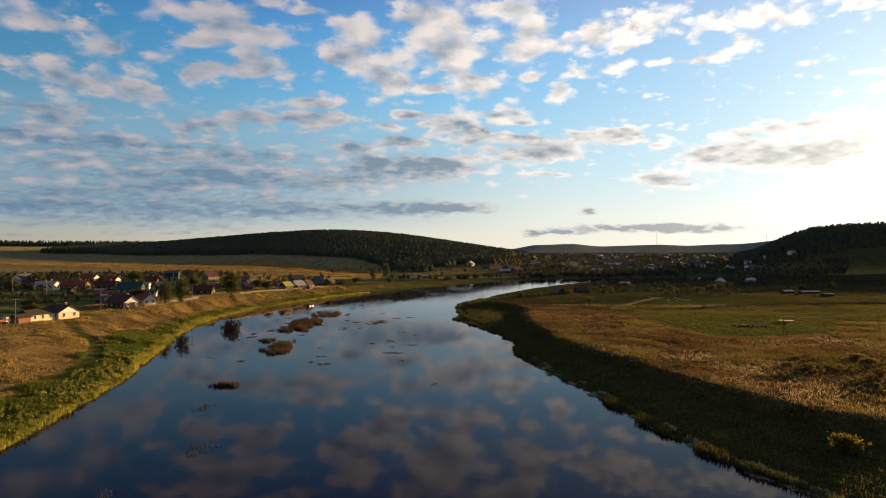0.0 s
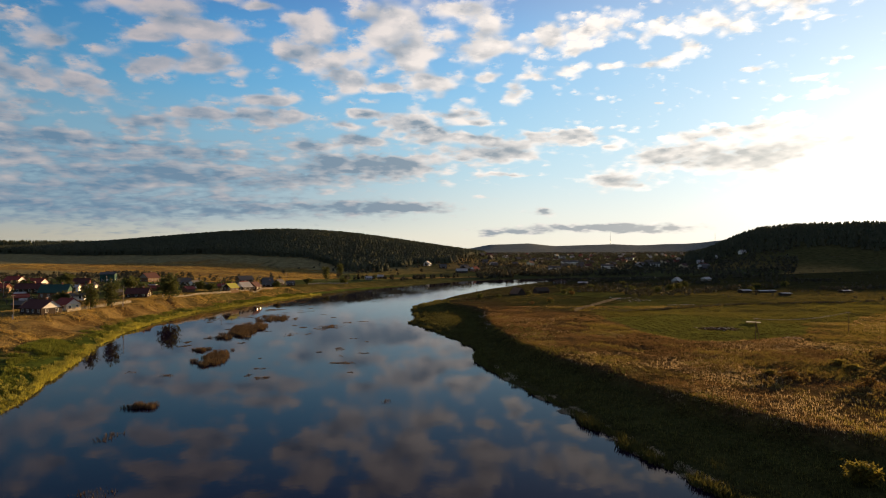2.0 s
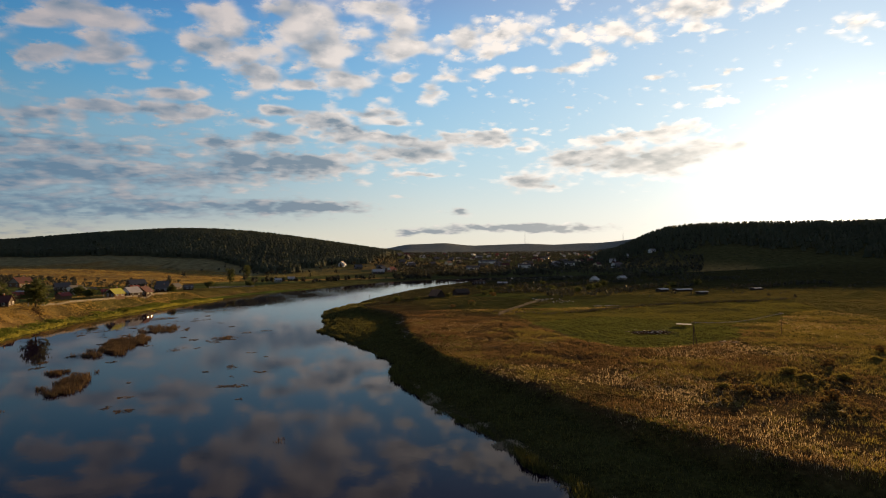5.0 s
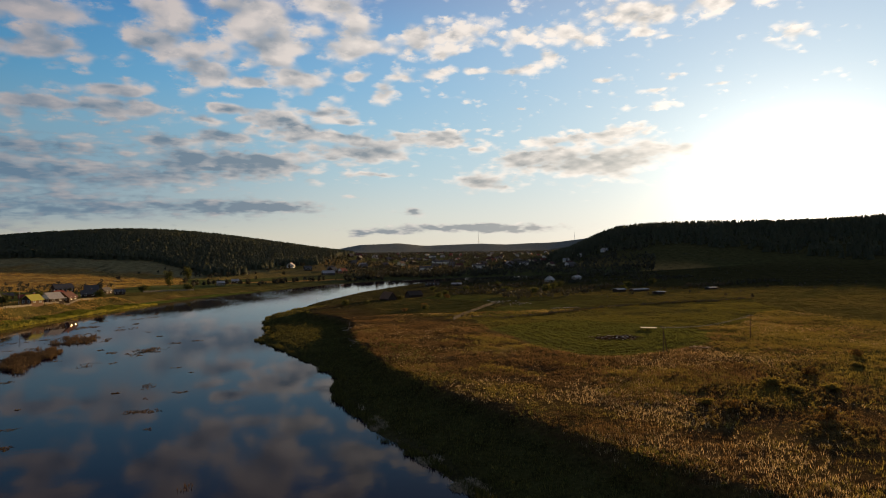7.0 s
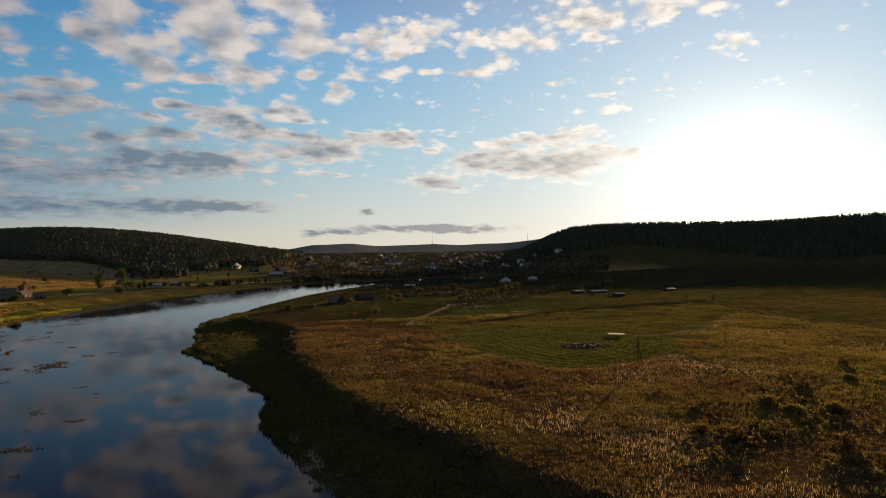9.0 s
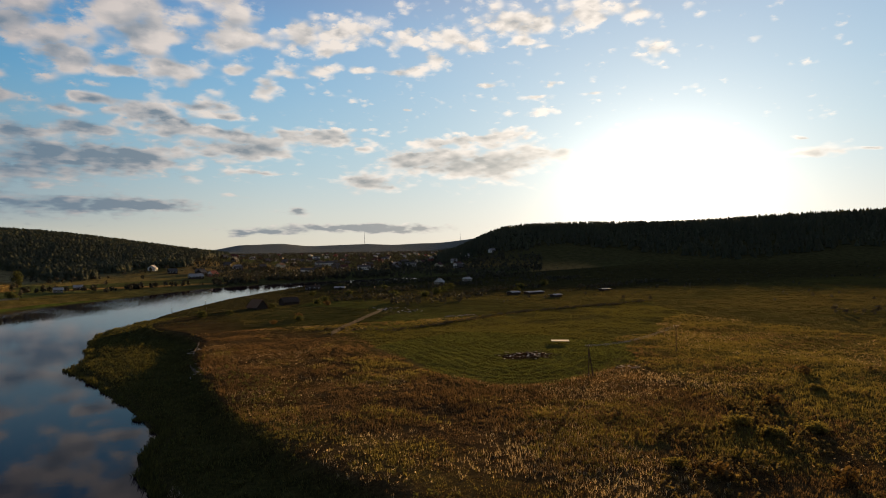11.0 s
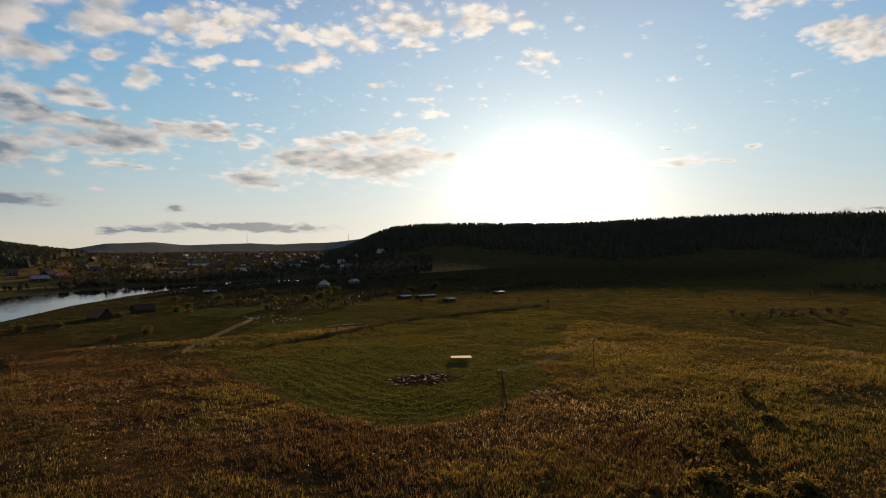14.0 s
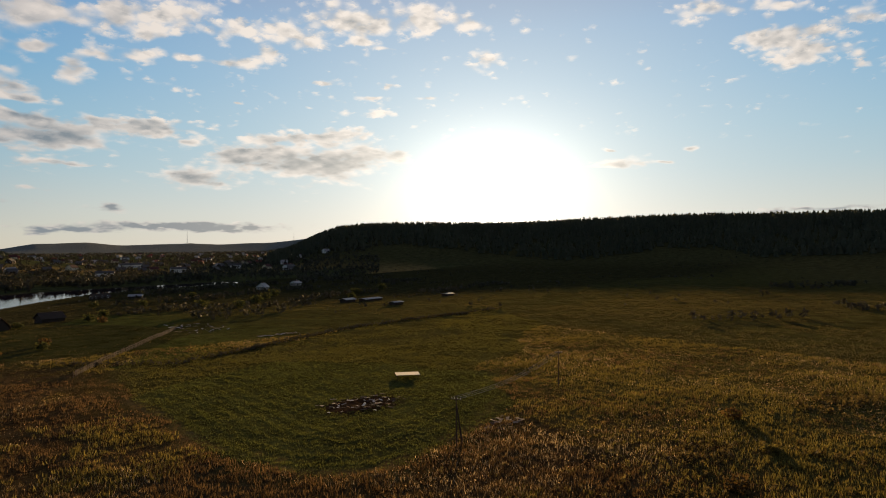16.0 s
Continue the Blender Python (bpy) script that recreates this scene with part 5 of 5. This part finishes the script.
plant(tree("dry_bush", "rust-brown autumn bush on the meadow", 3.0, 1.8, LEAF_GOLD, 5, 300, 0.07, 0.05, "bush", "bushes"),
      [(84, 362, 0.9), (70, 345, 0.6), (113, 420, 0.9), (88, 152, 0.7), (125, 172, 0.7), (155, 186, 0.7), (99, 143, 0.8)])
plant(tree("farm_bush", "dark bush beside the old barns", 4.4, 2.6, LEAF_DARK, 6, 320, 0.1, 0.05, "bush", "bushes"),
      [(82, 352, 0.6), (48, 385, 0.8), (60, 392, 0.6), (110, 430, 0.8), (120, 450, 0.9), (84, 420, 0.7), (170, 470, 1.1), (185, 455, 1.0), (205, 480, 1.2), (220, 500, 1.0), (150, 500, 0.9), (130, 520, 0.9), (235, 520, 1.1), (190, 540, 1.0), (262, 470, 0.9), (285, 500, 1.1), (175, 600, 1.0), (320, 520, 1.2)])
plant(tree("shore_bush", "lone yellow-green bush on the river terrace", 3.4, 1.8, LEAF, 8, 1340, 0.08, 0.05, "bush", "bushes"), [(61.5, 96.0, 1.0)])

# ---- fences, poles, boards ----
def post_and_board_fence(label, line, tall=1.2, step=2.5, pale=False, category="fence"):
    """Posts along a line with two rails and upright or lengthwise boards between them."""
    f = thing("fence", label, category)
    mat = PALE if pale else FENCE_WOOD
    for (ax, ay), (bx, by) in zip(line[:-1], line[1:]):
        run = math.hypot(bx - ax, by - ay)
        n = max(1, round(run / step))
        turn = math.atan2(by - ay, bx - ax)
        for k in range(n):
            x0, y0, x1, y1 = ax + (bx - ax) * k / n, ay + (by - ay) * k / n, ax + (bx - ax) * (k + 1) / n, ay + (by - ay) * (k + 1) / n
            z0, z1 = up(x0, y0), up(x1, y1)
            bm = bmesh.new()
            rod(bm, (x0, y0, z0 - 0.3), (x0 + random.uniform(-0.05, 0.05), y0, z0 + tall * random.uniform(0.95, 1.15)), 0.08, 0.07)
            part("post", bm, mat, f)
            bm = bmesh.new()
            m = Matrix.Translation((x0, y0, z0)) @ Matrix.Rotation(turn, 4, "Z") @ Matrix.Rotation(-math.atan2(z1 - z0, run / n), 4, "Y")
            if not pale:
                for low in (0.4, 0.82):
                    box(bm, 0, -0.04, tall * low, run / n - 0.02, 0.03, tall * low + 0.07, m)
                for j in range(3):
                    x2 = (j + random.uniform(0.1, 0.6)) * run / n / 3
                    if random.random() < 0.4:
                        box(bm, x2, -0.08, 0.1, x2 + 0.14, -0.052, tall * random.uniform(0.9, 1.2), m)
            else:
                wide = run / n / 8
                for j in range(8):
                    if random.random() < 0.85:
                        box(bm, j * wide, -0.02, 0.12, j * wide + wide * 0.62, 0.02, tall * random.uniform(0.7, 1.1), m)
                box(bm, 0, 0.022, tall * 0.55, run / n, 0.06, tall * 0.65, m)
            part("board", bm, mat, f)
    return f


random.seed(5)
post_and_board_fence("weathered plank fence running across the meadow", [(80, 298), (91, 318), (104, 339), (117, 359), (127, 375)], 1.25, 1.3)
post_and_board_fence("pale board fence along the village bank", [(-134.5, 284), (-132.5, 300), (-130.2, 318), (-128.5, 331)], 1.5, 3.0, True)
post_and_board_fence("pale board fence above the river bank", [(-119.5, 362), (-112, 390), (-101.5, 424), (-92, 447), (-87, 462)], 1.2, 3.0, True)
post_and_board_fence("grey board fence round the village gardens", [(-150, 268), (-170, 276), (-200, 284)], 1.4, 3.0)
post_and_board_fence("white board fence beside the river road", [(-74, 540), (-60, 556), (-44, 572)], 1.4, 3.0, True)


post_and_board_fence("broken stake fence on the brow of the terrace", [(40.2, 307), (38.6, 297), (37.0, 288)], 0.9, 3.2)
post_and_board_fence("leaning pale stakes above the river terrace", [(34.9, 270), (35.2, 254)], 0.9, 3.4)


def utility_pole(label, x, y, tall=8.6, turn=0.0, brace=False):
    """A wooden pole with a crossarm, insulators and a concrete or wooden foot."""
    p = thing("utility_pole", label, "utility pole", "utility poles")
    bm = bmesh.new()
    rod(bm, (0, 0, -0.6), (0, 0, tall), 0.14, 0.09, 8)
    post = part("post", bm, LOG if brace or tall < 8.55 and x > 0 else PLANK, p)
    if x < 0:
        part("footing", boxes((-0.16, 0.15, -0.5, 0.16, 0.4, 1.8)), CONCRETE, post)
    if brace:
        bm = bmesh.new()
        rod(bm, (1.9, 0, -0.5), (0.08, 0, tall * 0.82), 0.14, 0.10, 8)
        part("brace", bm, LOG, p)
    arm = part("crossarm", boxes((-0.06, -0.8, tall - 0.55, 0.06, 0.8, tall - 0.42)), LOG, p)
    for y0 in (-0.7, -0.25, 0.25, 0.7):
        bm = bmesh.new()
        rod(bm, (0, y0, tall - 0.42), (0, y0, tall - 0.24), 0.05, 0.035, 6)
        part("insulator", bm, WHITE, arm)
    return put(p, x, y, turn)


utility_pole("braced wooden utility pole at the meadow edge", 111.5, 206.2, 7.3, 20, True)
utility_pole("dark wooden utility pole on the meadow", 153, 221, 7.3, 20)
LINE = [(-144, 212), (-139.2, 256), (-125.5, 315), (-127, 368), (-112, 425), (-100, 480), (-90, 530)]
for x, y in LINE:
    utility_pole("grey wooden utility pole along the village street", x, y, 9.0, 75)
for x, y in [(-208, 330), (-236, 345), (-262, 362), (-196, 345), (-160, 362), (-180, 420), (-228, 395)]:
    utility_pole("grey utility pole among the village gardens", x, y, 8.5, 10)
for x, y in [(40, 470), (52, 410), (60, 500)]:
    utility_pole("lone wooden post near the far shore", x, y, 3.0, 0)


def cable(a, b, sag, tall=8.75, thick=0.008):
    """Hanging wires between two poles, as one bundle."""
    c = thing("overhead_cable", "thin sagging overhead wires between poles", "cable", "overhead cables")
    for y0 in (-0.7, 0.0, 0.7):
        bm = bmesh.new()
        p, q = Vector((a[0], a[1] + y0, up(*a) + tall)), Vector((b[0], b[1] + y0, up(*b) + tall))
        pts = [p.lerp(q, k / 10) - Vector((0, 0, sag * 4 * (k / 10) * (1 - k / 10))) for k in range(11)]
        for u, v in zip(pts[:-1], pts[1:]):
            rod(bm, u, v, thick, thick, 4)
        part("wire", bm, STEEL if thick > 0.01 else LOG, c)


cable((111.5, 206.2), (153, 221), 1.2, 7.05, 0.014)
for a, b in zip(LINE[:-1], LINE[1:]):
    cable(a, b, 1.0)


# the pale-roofed shelter and the heaps of boards on the mown patch
def shelter(label, x, y, turn, long=7.2, wide=4.0, tall=1.5):
    s = thing("shelter", label, "shelter")
    for px in (-long / 2 + 0.3, 0, long / 2 - 0.3):
        for py in (-wide / 2 + 0.3, wide / 2 - 0.3):
            bm = bmesh.new()
            rod(bm, (px, py, -0.3), (px, py, tall - 0.05 + 0.045 * py), 0.08, 0.07)
            part("post", bm, LOG, s)
    for k in range(9):
        bm = bmesh.new()
        x0 = -long / 2 + k * long / 9
        slab(bm, [(x0, -wide / 2, tall - 0.08), (x0 + long / 9 - 0.03, -wide / 2, tall - 0.08), (x0 + long / 9 - 0.03, wide / 2, tall + 0.10), (x0, wide / 2, tall + 0.10)], 0.06)
        part("roof_sheet", bm, CONCRETE, s, "pale roofing sheet")
    part("rail", boxes((-long / 2, -wide / 2 + 0.25, 0.5, long / 2, -wide / 2 + 0.33, 0.65)), LOG, s)
    return put(s, x, y, turn)


shelter("low open shelter with a pale sheet roof", 135.9, 249.5, 148, 5.2, 4.2, 0.85)


def heap(name, label, cx, cy, rx, ry, n, mat, seed, category, size=(0.6, 2.6)):
    """Boards lying about a worn patch, each a piece of its own."""
    g = random.Random(seed)
    h = thing(name, label, category)
    for k in range(n):
        a, d = g.uniform(0, math.tau), min(1.3, abs(g.gauss(0.8, 0.28)))
        x, y = cx + rx * d * math.cos(a), cy + ry * d * math.sin(a)
        long, wide = g.uniform(*size), g.uniform(0.12, 0.5)
        m = Matrix.Translation((x, y, up(x, y) + g.uniform(0.03, 0.35))) @ Euler((g.uniform(-0.25, 0.25), g.uniform(-0.2, 0.2), g.uniform(0, math.pi))).to_matrix().to_4x4()
        part("board", boxes_in(m, (-long / 2, -wide / 2, -0.03, long / 2, wide / 2, 0.04)), mat[k % len(mat)], h)
    return h


heap("board_heap", "scattered pale boards and rubble on a bare patch", 114.5, 235.8, 7.0, 4.6, 90, (LOG, PALE, LOG, CONCRETE, BROWN, LOG, PLANK), 1, "boards", (0.3, 1.3))
heap("board_heap", "small heap of broken boards in dry weeds", 125.0, 209.6, 3.2, 2.4, 34, (PLANK, LOG, PLANK), 2, "boards", (0.5, 1.6))
heap("board_heap", "loose boards strewn beyond the plank fence", 133, 372, 9, 14, 60, (PLANK, CONCRETE, LOG), 3, "boards", (0.6, 2.2))
heap("board_heap", "pale planks stacked at the ditch", 147, 335, 6, 1.2, 24, (PLANK, CONCRETE), 4, "boards", (1.0, 3.5))
heap("driftwood", "bleached driftwood and leaning stakes on the bank brow", 38, 296, 2.0, 6, 7, (PALE, PLANK), 5, "driftwood", (0.8, 2.6))
heap("driftwood", "bleached driftwood at the edge of the terrace", 35.5, 262, 1.5, 10, 8, (PALE, PLANK), 6, "driftwood", (0.8, 2.4))


def mast(x, y, tall):
    m = thing("radio_mast", "thin lattice radio mast on the far hill", "mast", "radio masts")
    bm = bmesh.new()
    for k in range(3):
        a = k * math.tau / 3
        rod(bm, (1.6 * math.cos(a), 1.6 * math.sin(a), -2), (0.25 * math.cos(a), 0.25 * math.sin(a), tall), 0.3, 0.2, 5)
    part("leg", bm, STEEL, m)
    bm = bmesh.new()
    for k in range(12):
        f = k / 12
        r = 1.6 - 1.35 * f
        for j in range(3):
            a, b = j * math.tau / 3, (j + 1) * math.tau / 3
            rod(bm, (r * math.cos(a), r * math.sin(a), tall * f), (r * math.cos(b), r * math.sin(b), tall * (f + 0.08)), 0.14, 0.14, 4)
    part("bracing", bm, STEEL, m)
    put(m, x, y)


mast(1210, 3560, 70)
mast(1760, 3420, 45)


# a small white boat-like trailer and a parked lorry on the village road
def lorry(x, y, turn):
    v = thing("lorry", "old orange farm lorry parked on the village road", "lorry")
    part("bed", boxes((-2.6, -1.1, 0.9, 0.9, 1.1, 1.0), (-2.6, -1.1, 1.0, 0.9, -1.02, 1.7), (-2.6, 1.02, 1.0, 0.9, 1.1, 1.7), (-2.6, -1.1, 1.0, -2.52, 1.1, 1.7)), BRICK, v)
    cab = part("cab", boxes((1.0, -1.05, 0.7, 2.7, 1.05, 1.7), (1.1, -1.0, 1.7, 2.3, 1.0, 2.4)), CREAM, v)
    part("windscreen", boxes((2.3, -0.9, 1.75, 2.33, 0.9, 2.3)), GLASS, cab)
    for wx in (-1.7, 1.8):
        for wy in (-1.05, 1.05):
            bm = bmesh.new()
            rod(bm, (wx, wy - 0.14, 0.45), (wx, wy + 0.14, 0.45), 0.45, 0.45, 14)
            w = part("wheel", bm, LOG, v)
            bm = bmesh.new()
            rod(bm, (wx, wy - 0.16, 0.45), (wx, wy + 0.16, 0.45), 0.2, 0.2, 10)
            part("rim", bm, STEEL, w)
    part("chassis", boxes((-2.5, -0.4, 0.6, 2.6, 0.4, 0.88)), LOG, v)
    put(v, x, y, turn)


lorry(-149, 212, 70)
